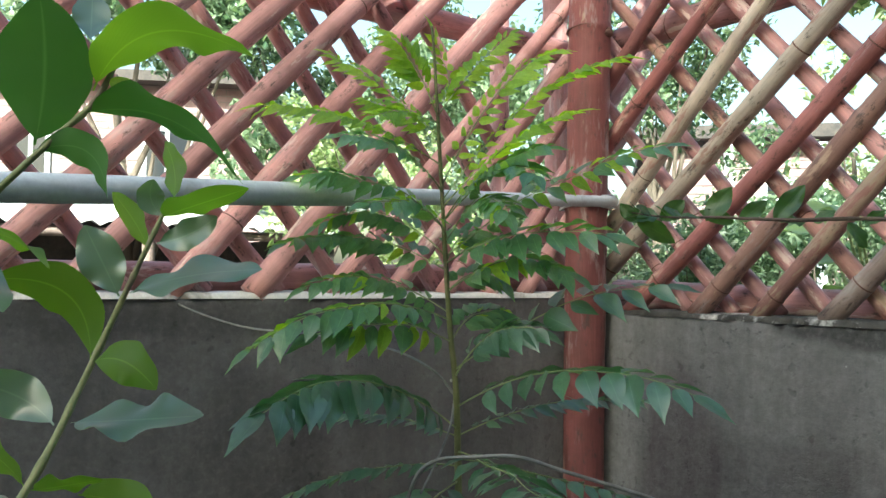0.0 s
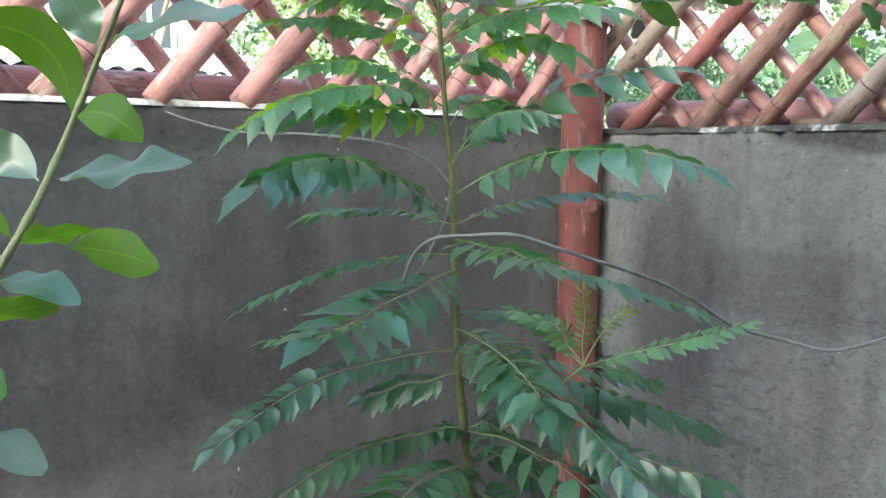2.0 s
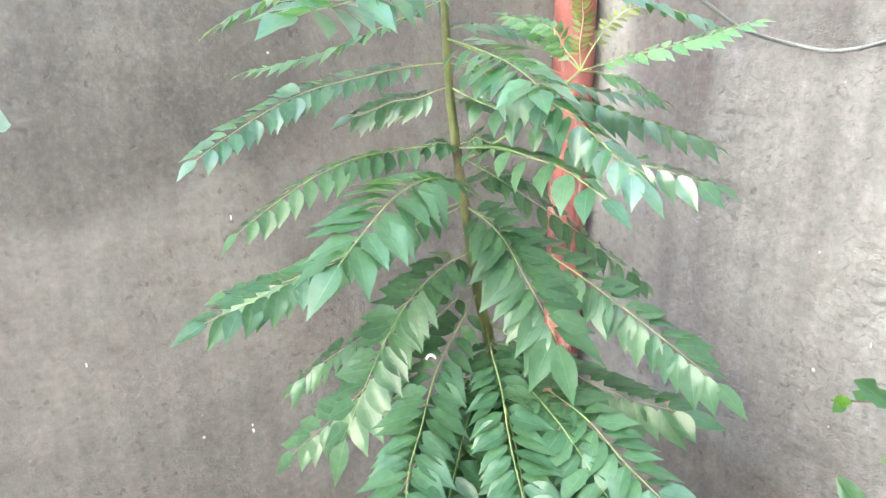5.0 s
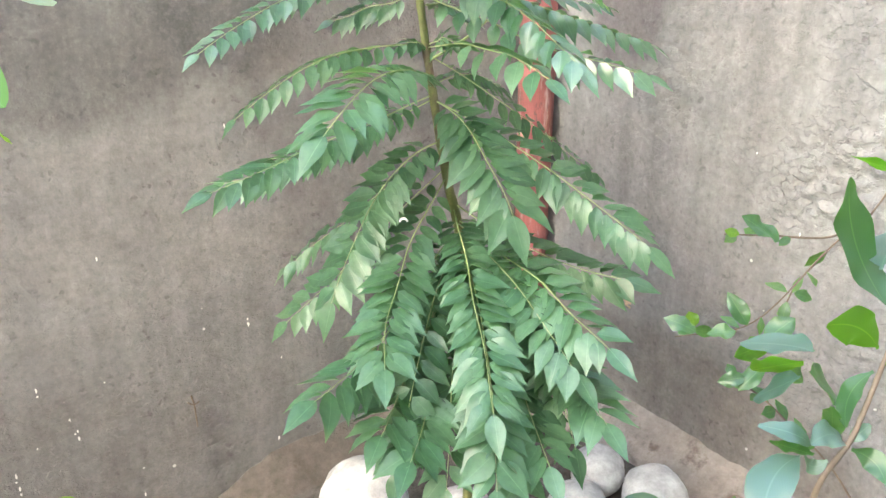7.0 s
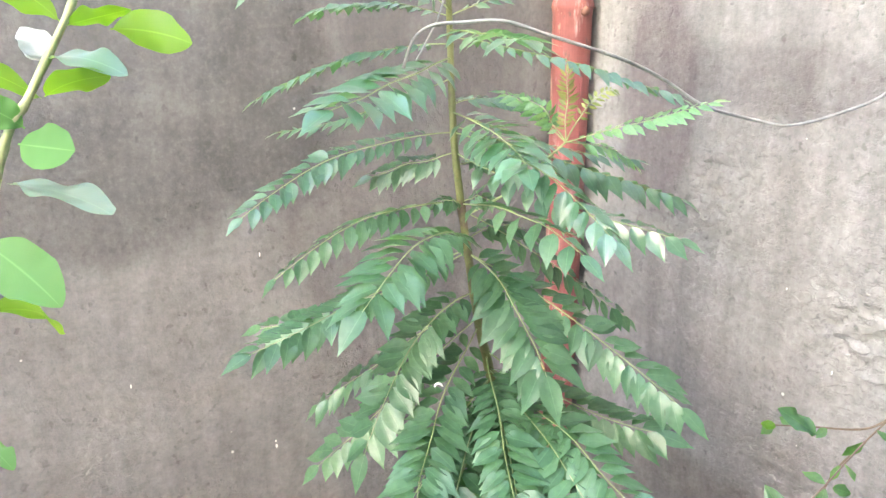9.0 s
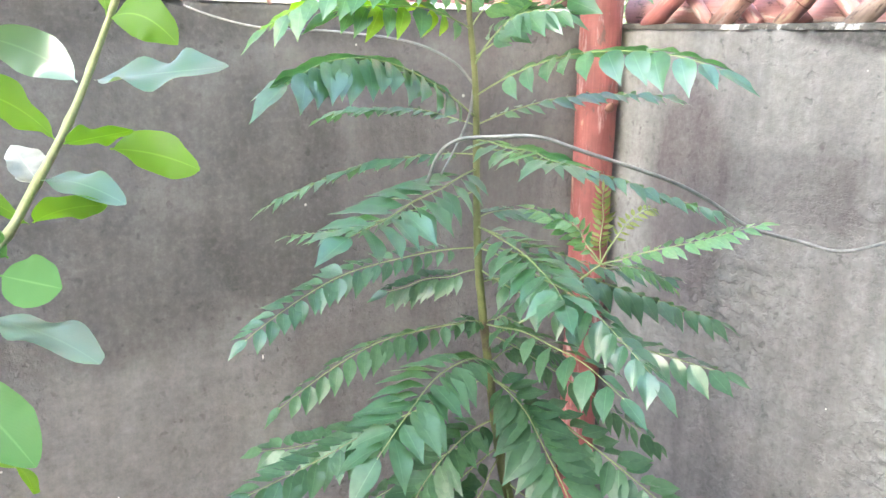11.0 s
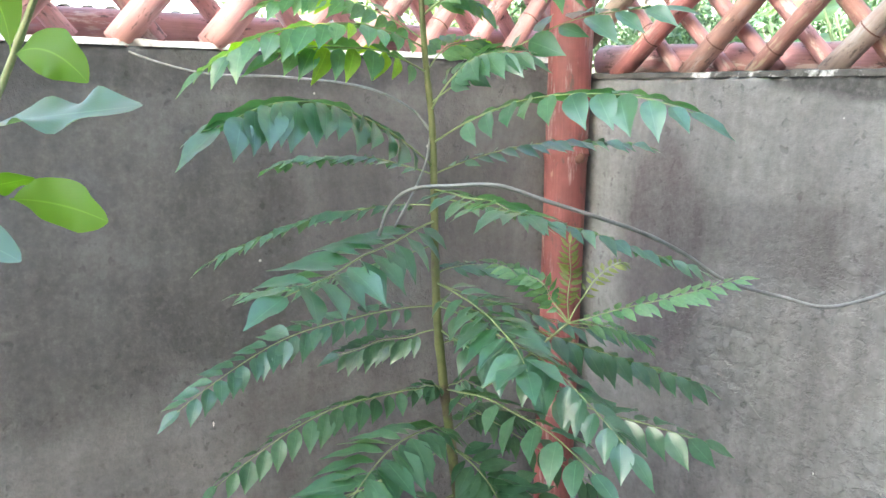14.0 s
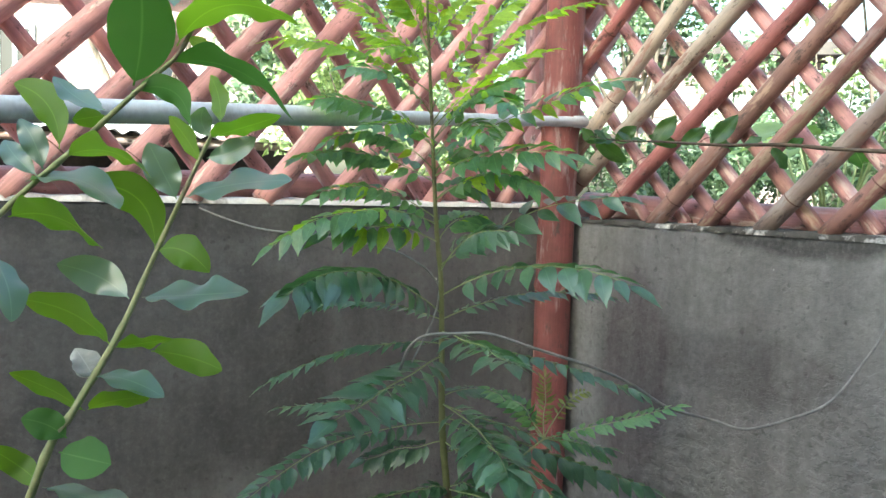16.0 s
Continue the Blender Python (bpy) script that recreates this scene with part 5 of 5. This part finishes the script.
def corner_shrub():
    """The sprawling shrub close to the camera, right of the plant."""
    t = thing("garden_shrub", (-0.55, -1.55, 0.0), "straggling garden shrub, fresh green leaves on thin brown stems", "shrub")
    near = smooth_path([(-0.60, -1.56, -0.02), (-0.95, -1.55, 0.45), (-1.12, -1.535, 0.85), (-1.167, -1.522, 1.013), (-1.138, -1.52, 1.054), (-1.107, -1.516, 1.103), (-1.085, -1.515, 1.134), (-1.05, -1.513, 1.19)], 10)
    part("branch", tube(bmesh.new(), near, [0.0019 - 0.0009 * k / (len(near) - 1) for k in range(len(near))], 8, 0.06), twig_mat, t)
    thin = [[(-0.52, -1.50, -0.02), (-0.45, -1.38, 0.6), (-0.50, -1.26, 0.99), (-0.60, -1.232, 0.945), (-0.651, -1.225, 0.921), (-0.737, -1.203, 0.849), (-0.80, -1.15, 0.828)],
            [(-0.60, -1.232, 0.945), (-0.647, -1.221, 0.934), (-0.70, -1.185, 0.937), (-0.741, -1.155, 0.939)],
            [(-0.651, -1.225, 0.921), (-0.66, -1.20, 0.87), (-0.665, -1.19, 0.82)],
            [(-0.55, -1.5, 0.2), (-0.66, -1.33, 0.62), (-0.72, -1.25, 0.74), (-0.76, -1.2, 0.79)]]
    for k, pts in enumerate(thin):
        line = smooth_path(pts, 8)
        part("twig", tube(bmesh.new(), line, [0.0017 - 0.0010 * j / (len(line) - 1) for j in range(len(line))], 6), twig_mat, t)
        sprig(t, line[-14 if k else -22:], 0.030, (8, 3, 4, 10)[k], shrub_blades, 60 + k, 0.2, 0.8)
    leaves_of(t, SHRUB_SPRAY, (-1.41, -1.65, 1.42), shrub_leaves, 82, shrub_backlit_leaves)
    for k, table in enumerate((SHRUB_A, SHRUB_B, SHRUB_C)):
        for i, (bx, by, bz, tx, ty, tz, rise, sway, roll, broad, tone) in enumerate(table):
            bent_leaf(t, (bx, by, bz), (tx, ty, tz), rise, sway, roll, broad, tone, 500 + 100 * k + i, (shrub_pale, shrub_backlit, shrub_mat))
corner_shrub()


def fallen_leaf():
    l = thing("dry_sprig", (-0.17, -0.93, 0.03), "dry curled brown sprig leaning at the wall foot", "sprig")
    line = smooth_path([(-0.15, -0.93, 0.03), (-0.165, -0.90, 0.10), (-0.185, -0.87, 0.125), (-0.22, -0.85, 0.10)], 6)
    part("stalk", tube(bmesh.new(), line, 0.0016, 6), twig_mat, l)
    for k in range(4):
        set_leaf("leaf", shrub_blades[k % 3], line[4 + 4 * k], (rng.uniform(-1, 1), -0.4, -0.5), (-0.5, -0.6, 0.5), 0.035, l)
fallen_leaf()


def wall_litter():
    """A dead twig and a curled dry leaf stuck to the plaster."""
    t = thing("dry_twig", (-1.016, -0.004, 0.147), "thin dark dead twig stuck to the grey wall", "twig")
    part("stalk", tube(bmesh.new(), smooth_path([(-1.020, -0.008, 0.234), (-1.016, -0.007, 0.206), (-1.015, -0.005, 0.147)], 6), [0.0026 - 0.0001 * k for k in range(13)], 6, 0.2), twig_mat, t)
    part("side_twig", tube(bmesh.new(), smooth_path([(-1.030, -0.007, 0.220), (-1.017, -0.008, 0.210), (-1.003, -0.007, 0.213)], 6), 0.0015, 6, 0.2), twig_mat, t)
    l = thing("dry_leaf", (-0.004, -0.375, 0.322), "small curled brown leaf stuck to the grey wall", "leaf")
    set_leaf("blade", dry_leaflets[0], (-0.006, -0.358, 0.340), (0, -0.7, -0.5), (-1, -0.2, 0.3), 0.048, l)
    set_leaf("blade", dry_leaflets[1], (-0.006, -0.372, 0.328), (0, -0.3, -0.8), (-1, 0.2, 0.2), 0.034, l)
wall_litter()


def petal():
    bm = bmesh.new()
    line = [(-0.930 + 0.006 * math.cos(a), -0.796 + 0.003 * math.sin(a), 0.884 + 0.005 * math.sin(a)) for a in (0.25 * k for k in range(12))]
    tube(bm, line, [0.0008 + 0.0009 * math.sin(0.28 * k) for k in range(12)], 7)
    tagged(part("petal", bm, cap_mat, None), "small curled white petal caught on a curry frond", "petal")
petal()


# ---- beyond the fence ----
def crown_mesh(clumps, count, size, seed, flat=0.5):
    """Many small folded leaves gathered in clumps."""
    r = random.Random(seed)
    bm = bmesh.new()
    for _ in range(count):
        (cx, cy, cz), (rx, ry, rz) = r.choice(clumps)
        while True:
            q = Vector((r.uniform(-1, 1), r.uniform(-1, 1), r.uniform(-1, 1)))
            if 0.2 < q.length < 1:
                break
        p = Vector((cx + q.x * rx, cy + q.y * ry, cz + q.z * rz))
        d = Vector((r.uniform(-1, 1), r.uniform(-1, 1), r.uniform(-1, 0.5))).normalized()
        n = (Vector((r.uniform(-1, 1), r.uniform(-1, 1), r.uniform(0.2, 1.2)))).normalized()
        side = d.cross(n).normalized()
        n = side.cross(d)
        l = size * r.uniform(0.6, 1.3)
        w = l * r.uniform(0.22, 0.34)
        a = bm.verts.new(p)
        m = bm.verts.new(p + d * l * 0.55 - n * l * 0.05)
        e = bm.verts.new(p + d * l - n * l * 0.16)
        s1 = bm.verts.new(p + d * l * 0.45 + side * w + n * w * 0.35)
        s2 = bm.verts.new(p + d * l * 0.45 - side * w + n * w * 0.35)
        for f in ((a, s1, m), (m, s1, e), (a, m, s2), (m, e, s2)):
            bm.faces.new(f)
    return bm


bark_mat = plain("bark", (0.11, 0.09, 0.07), (0.22, 0.18, 0.14), 25, 0.9, 0, 0.8, 0.01, (1, 1, 0.3))
tree_leaf = leafy("tree_leaf", (0.045, 0.10, 0.052), (0.27, 0.34, 0.22), 0.36, 0.3, True, False, 0.8, 0.0, (1.5, 1.7, 0.9))
# paler copy of the tree leaf: bright sun put into the base colour
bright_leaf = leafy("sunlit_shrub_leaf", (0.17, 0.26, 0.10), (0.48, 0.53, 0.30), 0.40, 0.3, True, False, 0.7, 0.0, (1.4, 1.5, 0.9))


def tree(where, height, clumps, count, size, seed, mat, label, trunk=0.05, name="tree"):
    r = random.Random(seed)
    x, y = where
    t = thing(name, (x, y, 0), label, name)
    top = Vector((x + r.uniform(-0.1, 0.1), y, height * 0.72))
    line = smooth_path([(x, y, -0.05), (x + 0.04, y - 0.03, height * 0.35), top], 8)
    bm = tube(bmesh.new(), line, [trunk * (1 - 0.6 * k / (len(line) - 1)) for k in range(len(line))], 10, 0.08)
    part("trunk", bm, bark_mat, t)
    for (cx, cy, cz), (rx, ry, rz) in clumps:
        s = line[int(len(line) * r.uniform(0.35, 0.95))]
        limb = smooth_path([s, (s + Vector((cx, cy, cz))) / 2 + Vector((0, 0, 0.08)), (cx, cy, cz + rz * 0.5)], 6)
        part("limb", tube(bmesh.new(), limb, [trunk * 0.4 * (1 - 0.8 * k / (len(limb) - 1)) for k in range(len(limb))], 7), bark_mat, t)
    part("crown", crown_mesh(clumps, count, size, seed + 1), mat, t, smooth=False)


def clump_ring(x, y, z, spread, n, seed, radius=0.4, rise=0.6):
    r = random.Random(seed)
    return [((x + r.uniform(-spread, spread), y + r.uniform(-spread, spread) * 0.7, z + r.uniform(-rise, rise)), (radius * r.uniform(0.6, 1.2), radius * r.uniform(0.6, 1.2), radius * r.uniform(0.5, 1.0))) for _ in range(n)]


tree((0.75, 3.3), 3.4, clump_ring(0.75, 3.2, 2.75, 0.75, 13, 1, 0.36), 8840, 0.058, 11, tree_leaf, "leafy garden tree behind the bamboo lattice fence")
tree((1.9, 3.2), 3.6, clump_ring(1.85, 3.0, 2.6, 0.8, 15, 2, 0.38, 0.9), 10200, 0.058, 12, tree_leaf, "broad leafy tree behind the bamboo lattice fence")
tree((2.5, 2.1), 3.4, clump_ring(2.45, 1.95, 2.75, 0.50, 10, 3, 0.30, 0.5), 4600, 0.051, 13, tree_leaf, "small-leaved tree beside the brick house")
tree((-0.3, 3.6), 3.8, clump_ring(-0.2, 3.5, 3.2, 0.7, 9, 4, 0.35, 0.4), 5780, 0.062, 14, tree_leaf, "tall leafy tree over the shed roof")
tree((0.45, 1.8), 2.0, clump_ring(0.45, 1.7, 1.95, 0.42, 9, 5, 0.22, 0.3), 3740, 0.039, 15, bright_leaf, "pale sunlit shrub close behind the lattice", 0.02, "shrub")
tree((1.15, 1.9), 1.9, clump_ring(1.1, 1.8, 1.75, 0.45, 9, 6, 0.25, 0.35), 4080, 0.039, 16, tree_leaf, "dense green shrub close behind the lattice", 0.02, "shrub")
tree((1.25, 0.75), 1.7, clump_ring(1.2, 0.7, 1.62, 0.28, 7, 7, 0.2, 0.16), 2890, 0.035, 17, tree_leaf, "dark green shrub behind the east wall", 0.02, "shrub")
tree((2.1, 0.75), 1.9, clump_ring(2.1, 0.7, 1.78, 0.4, 8, 8, 0.24, 0.16), 3230, 0.043, 18, tree_leaf, "rounded shrub near the brick house", 0.02, "shrub")
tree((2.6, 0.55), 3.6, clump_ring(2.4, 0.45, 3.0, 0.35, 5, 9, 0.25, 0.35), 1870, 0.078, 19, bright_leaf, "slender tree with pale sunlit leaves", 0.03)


tree((2.75, 1.55), 1.9, clump_ring(2.75, 1.5, 1.7, 0.45, 9, 21, 0.26, 0.25), 3600, 0.045, 41, tree_leaf, "dense dark shrub before the brick house", 0.02, "shrub")
tree((3.3, 0.9), 2.1, clump_ring(3.25, 0.85, 1.85, 0.45, 9, 22, 0.27, 0.3), 3600, 0.05, 42, tree_leaf, "leafy shrub in the neighbouring garden", 0.02, "shrub")
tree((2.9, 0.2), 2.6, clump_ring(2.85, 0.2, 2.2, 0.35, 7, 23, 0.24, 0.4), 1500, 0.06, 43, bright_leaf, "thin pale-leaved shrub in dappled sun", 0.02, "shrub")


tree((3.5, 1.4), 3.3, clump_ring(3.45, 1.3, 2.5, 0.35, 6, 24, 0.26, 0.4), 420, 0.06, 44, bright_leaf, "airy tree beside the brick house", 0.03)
tree((3.3, 3.0), 2.4, clump_ring(3.2, 2.9, 1.75, 0.55, 10, 25, 0.28, 0.25), 2800, 0.055, 45, tree_leaf, "broad green bush at the garden path", 0.025, "shrub")


def broad_plant(where, seed, label):
    r = random.Random(seed)
    x, y = where
    p = thing("broadleaf_plant", (x, y, 0), label, "plant", "broad-leaved plants")
    for k in range(11):
        a = math.tau * k / 11 + r.uniform(-0.3, 0.3)
        top = Vector((x + 0.18 * math.cos(a), y + 0.18 * math.sin(a), r.uniform(1.45, 1.85)))
        line = smooth_path([(x, y, 0), (x + 0.03 * math.cos(a), y + 0.03 * math.sin(a), top.z * 0.7), top], 6)
        part("stalk", tube(bmesh.new(), line, 0.006, 6), rachis_mat, p)
        set_leaf("leaf", broad_blades[k % 2], top, (math.cos(a), math.sin(a), r.uniform(-0.4, 0.5)), (r.uniform(-0.4, 0.2), r.uniform(-0.5, 0.1), 1), r.uniform(0.2, 0.32), p)


broad_mat = leafy("broad_leaf", (0.10, 0.2, 0.06), (0.28, 0.38, 0.15), 0.35, 0.3, False, True, 0.6, 0.0, (1.5, 1.6, 0.8))
broad_blades = [blade_mesh("broad_leaf", broad_mat, 0.42, 0.3, 0.25, 0.2, 1.1, 0.45, 9, 0, k) for k in range(2)]
broad_plant((1.35, 0.02), 3, "pale green broad-leaved plant behind the east wall")
broad_plant((1.55, -0.35), 4, "pale green broad-leaved plant in dappled light")
broad_plant((1.75, 0.25), 5, "pale green broad-leaved plant near the shrub")

brick_mat = plain("rose_brick", (0.30, 0.195, 0.195), (0.40, 0.285, 0.28), 3, 0.85, 0, 0.4, 0.004)
joint_mat = plain("brick_mortar", (0.22, 0.20, 0.185), (0.30, 0.28, 0.26), 8, 0.9)
plaster_mat = plain("sunlit_white_plaster", (0.50, 0.49, 0.46), (0.66, 0.65, 0.62), 2, 0.9)
frame_mat = plain("grey_painted_frame", (0.40, 0.44, 0.47), (0.56, 0.60, 0.63), 6, 0.5)
glass_dark, gnt, gb = material("dark_pane")
gb.inputs["Base Color"].default_value = (0.03, 0.035, 0.04, 1)
gb.inputs["Roughness"].default_value = 0.08
sheet_mat = plain("pale_roof_sheet", (0.66, 0.67, 0.68), (0.82, 0.82, 0.82), 4, 0.5, 0.0, 0.2, 0.003, None, (0.40, 0.36, 0.33))
tar_mat = plain("dark_timber", (0.045, 0.04, 0.04), (0.10, 0.085, 0.075), 12, 0.8)


def brick_house(name, origin, turn, width, height, bricks, openings, label, roof_over=1.5):
    """A brick front in its own plane: x along it, y into the house. origin: its lower left corner."""
    h = thing(name, origin, label, "house", "brick houses")
    h.rotation_euler = (0, 0, radians(turn))

    def own(nm, bm, mat, lab="", parent=None, smooth=False):
        me = bpy.data.meshes.new(nm)
        bm.to_mesh(me)
        bm.free()
        me.materials.append(mat)
        ob = new(nm, me)
        ob.parent = parent or h
        if lab:
            tagged(ob, lab)
        return ob
    bm = bmesh.new()
    box(bm, (0, 0.012, 0), (width, 0.24, height))
    box(bm, (0, 0.24, 0), (0.24, 3.0, height))
    box(bm, (width - 0.24, 0.24, 0), (width, 3.0, height))
    wall = own("wall", bm, joint_mat)
    x0, x1, z0, z1 = bricks
    me = bpy.data.meshes.new("brick")
    bm = box(bmesh.new(), (0.004, -0.004, 0.004), (0.226, 0.02, 0.071))
    bmesh.ops.bevel(bm, geom=bm.edges, offset=0.004, segments=1, affect="EDGES")
    bm.to_mesh(me)
    bm.free()
    me.materials.append(brick_mat)
    z, row, laid, rest = z0, 0, 0, bmesh.new()
    while z < z1:
        x = x0 - (0.115 if row % 2 else 0)
        while x < x1:
            if not any(a - 0.2 < x < b and c - 0.07 < z < d for a, b, c, d in openings):
                laid += 1
                if laid > 300:
                    box(rest, (x + 0.004, 0.004, z + 0.004), (x + 0.226, 0.028, z + 0.071))
                else:
                    b2 = new("brick", me)
                    b2.parent = wall
                    b2.matrix_basis = pose(x, 0.008 + rng.uniform(-0.003, 0.002), z)
            x += 0.23
        z += 0.077
        row += 1
    if laid > 300:
        tagged(own("brickwork", rest, brick_mat, "", wall), "", "", "", "stuff")
    else:
        rest.free()
    for a, b, c, d in openings:
        w = own("window", box(bmesh.new(), (a, -0.02, c), (b, 0.008, c + 0.05)), frame_mat, "grey painted window")
        for lo, hi in (((a, -0.02, c + 0.05), (a + 0.06, 0.008, d)), ((b - 0.06, -0.02, c + 0.05), (b, 0.008, d)), ((a + 0.06, -0.02, d - 0.06), (b - 0.06, 0.008, d)), (((a + b) / 2 - 0.025, -0.018, c + 0.05), ((a + b) / 2 + 0.025, 0.006, d - 0.06))):
            own("frame", box(bmesh.new(), lo, hi), frame_mat, "", w)
        own("pane", box(bmesh.new(), (a + 0.06, -0.004, c + 0.05), (b - 0.06, 0.002, d - 0.06)), glass_dark, "", w)
    bm = bmesh.new()
    box(bm, (-roof_over, -roof_over, height), (width + roof_over, 3.2, height + 0.12))
    own("roof", bm, tar_mat, "dark flat roof slab")
    return h


brick_house("brick_house", (4.75, 4.05, 0), -44, 1.5, 2.9, (0.0, 1.5, 1.4, 2.9), [(0.86, 1.18, 1.7, 2.55)], "low rose-brick house with a grey window, behind the garden", 0.22)
for x, y in ((5.05, 3.55), (5.62, 2.98)):
    tagged(part("drain_pipe", tube(bmesh.new(), [(x, y, 0.0), (x, y, 2.85)], 0.05, 12), frame_mat, None), "pale blue-grey drain pipe standing before the brick house", "pipe", "drain pipes")
bm = bmesh.new()
box(bm, (0, 0, 0), (4.2, 0.25, 3.1))
annex = tagged(part("white_house", bm, plaster_mat, None, smooth=False), "white plastered house wall in bright daylight", "house")
annex.matrix_basis = pose(7.25, 1.7, 0, 0, 0, -40)
brick_house("brick_house", (-0.75, 9.9, 0), -24, 3.4, 3.9, (0.0, 3.4, 1.5, 3.9), [(0.5, 0.95, 2.2, 3.4), (2.0, 2.6, 2.3, 3.4)], "rose-brick house with windows, far behind the shed", 0.3)


def shed():
    s = thing("garden_shed", (-0.6, 3.2, 0), "low shed with a pale corrugated sheet roof, dark inside", "shed")
    bm = bmesh.new()
    rows = []
    n = 90
    for j in range(5):
        v = j / 4
        rows.append([bm.verts.new((-2.2 + 2.75 * k / n, 2.35 + 1.9 * v, 1.80 + 0.30 * v + 0.014 * math.sin(k * 2.1))) for k in range(n + 1)])
    for a, b in zip(rows, rows[1:]):
        for k in range(n):
            bm.faces.new((a[k], a[k + 1], b[k + 1], b[k]))
    ob = part("roof", bm, sheet_mat, s)
    mod = ob.modifiers.new("thick", "SOLIDIFY")
    mod.thickness = 0.006
    part("back_wall", box(bmesh.new(), (-2.15, 4.1, 0), (0.5, 4.2, 2.0)), tar_mat, s, smooth=False)
    part("side_wall", box(bmesh.new(), (0.42, 2.45, 0), (0.5, 4.1, 1.78)), tar_mat, s, smooth=False)
    for x in (-2.1, -1.25, -0.45, 0.4):
        pole_part("shed_post", (x, 2.42, 0), (x, 2.42, 1.8), 0.03, int(x * 10) + 70, [grey_bamboo, node_mat], s)
    pole_part("beam", (-2.2, 2.42, 1.77), (0.52, 2.42, 1.77), 0.022, 88, [grey_bamboo, node_mat], s)
    for k in range(7):
        part("crate", box(bmesh.new(), (-2.0 + 0.33 * k, 2.7, 0), (-1.74 + 0.33 * k, 3.0, 1.1 + 0.1 * (k % 3))), tar_mat, s, smooth=False)
shed()
tagged(part("back_post", culm((0.09, 0.24, 0.0), (0.10, 0.25, 2.7), 0.036, 91), [red_bamboo, node_mat], None), "red-painted bamboo post behind the corner of the fence", "post")
tagged(part("back_post", culm((0.02, 0.36, 0.0), (0.0, 0.36, 2.7), 0.028, 92), red_bamboo, None), "thin red-painted bamboo post behind the fence", "post")
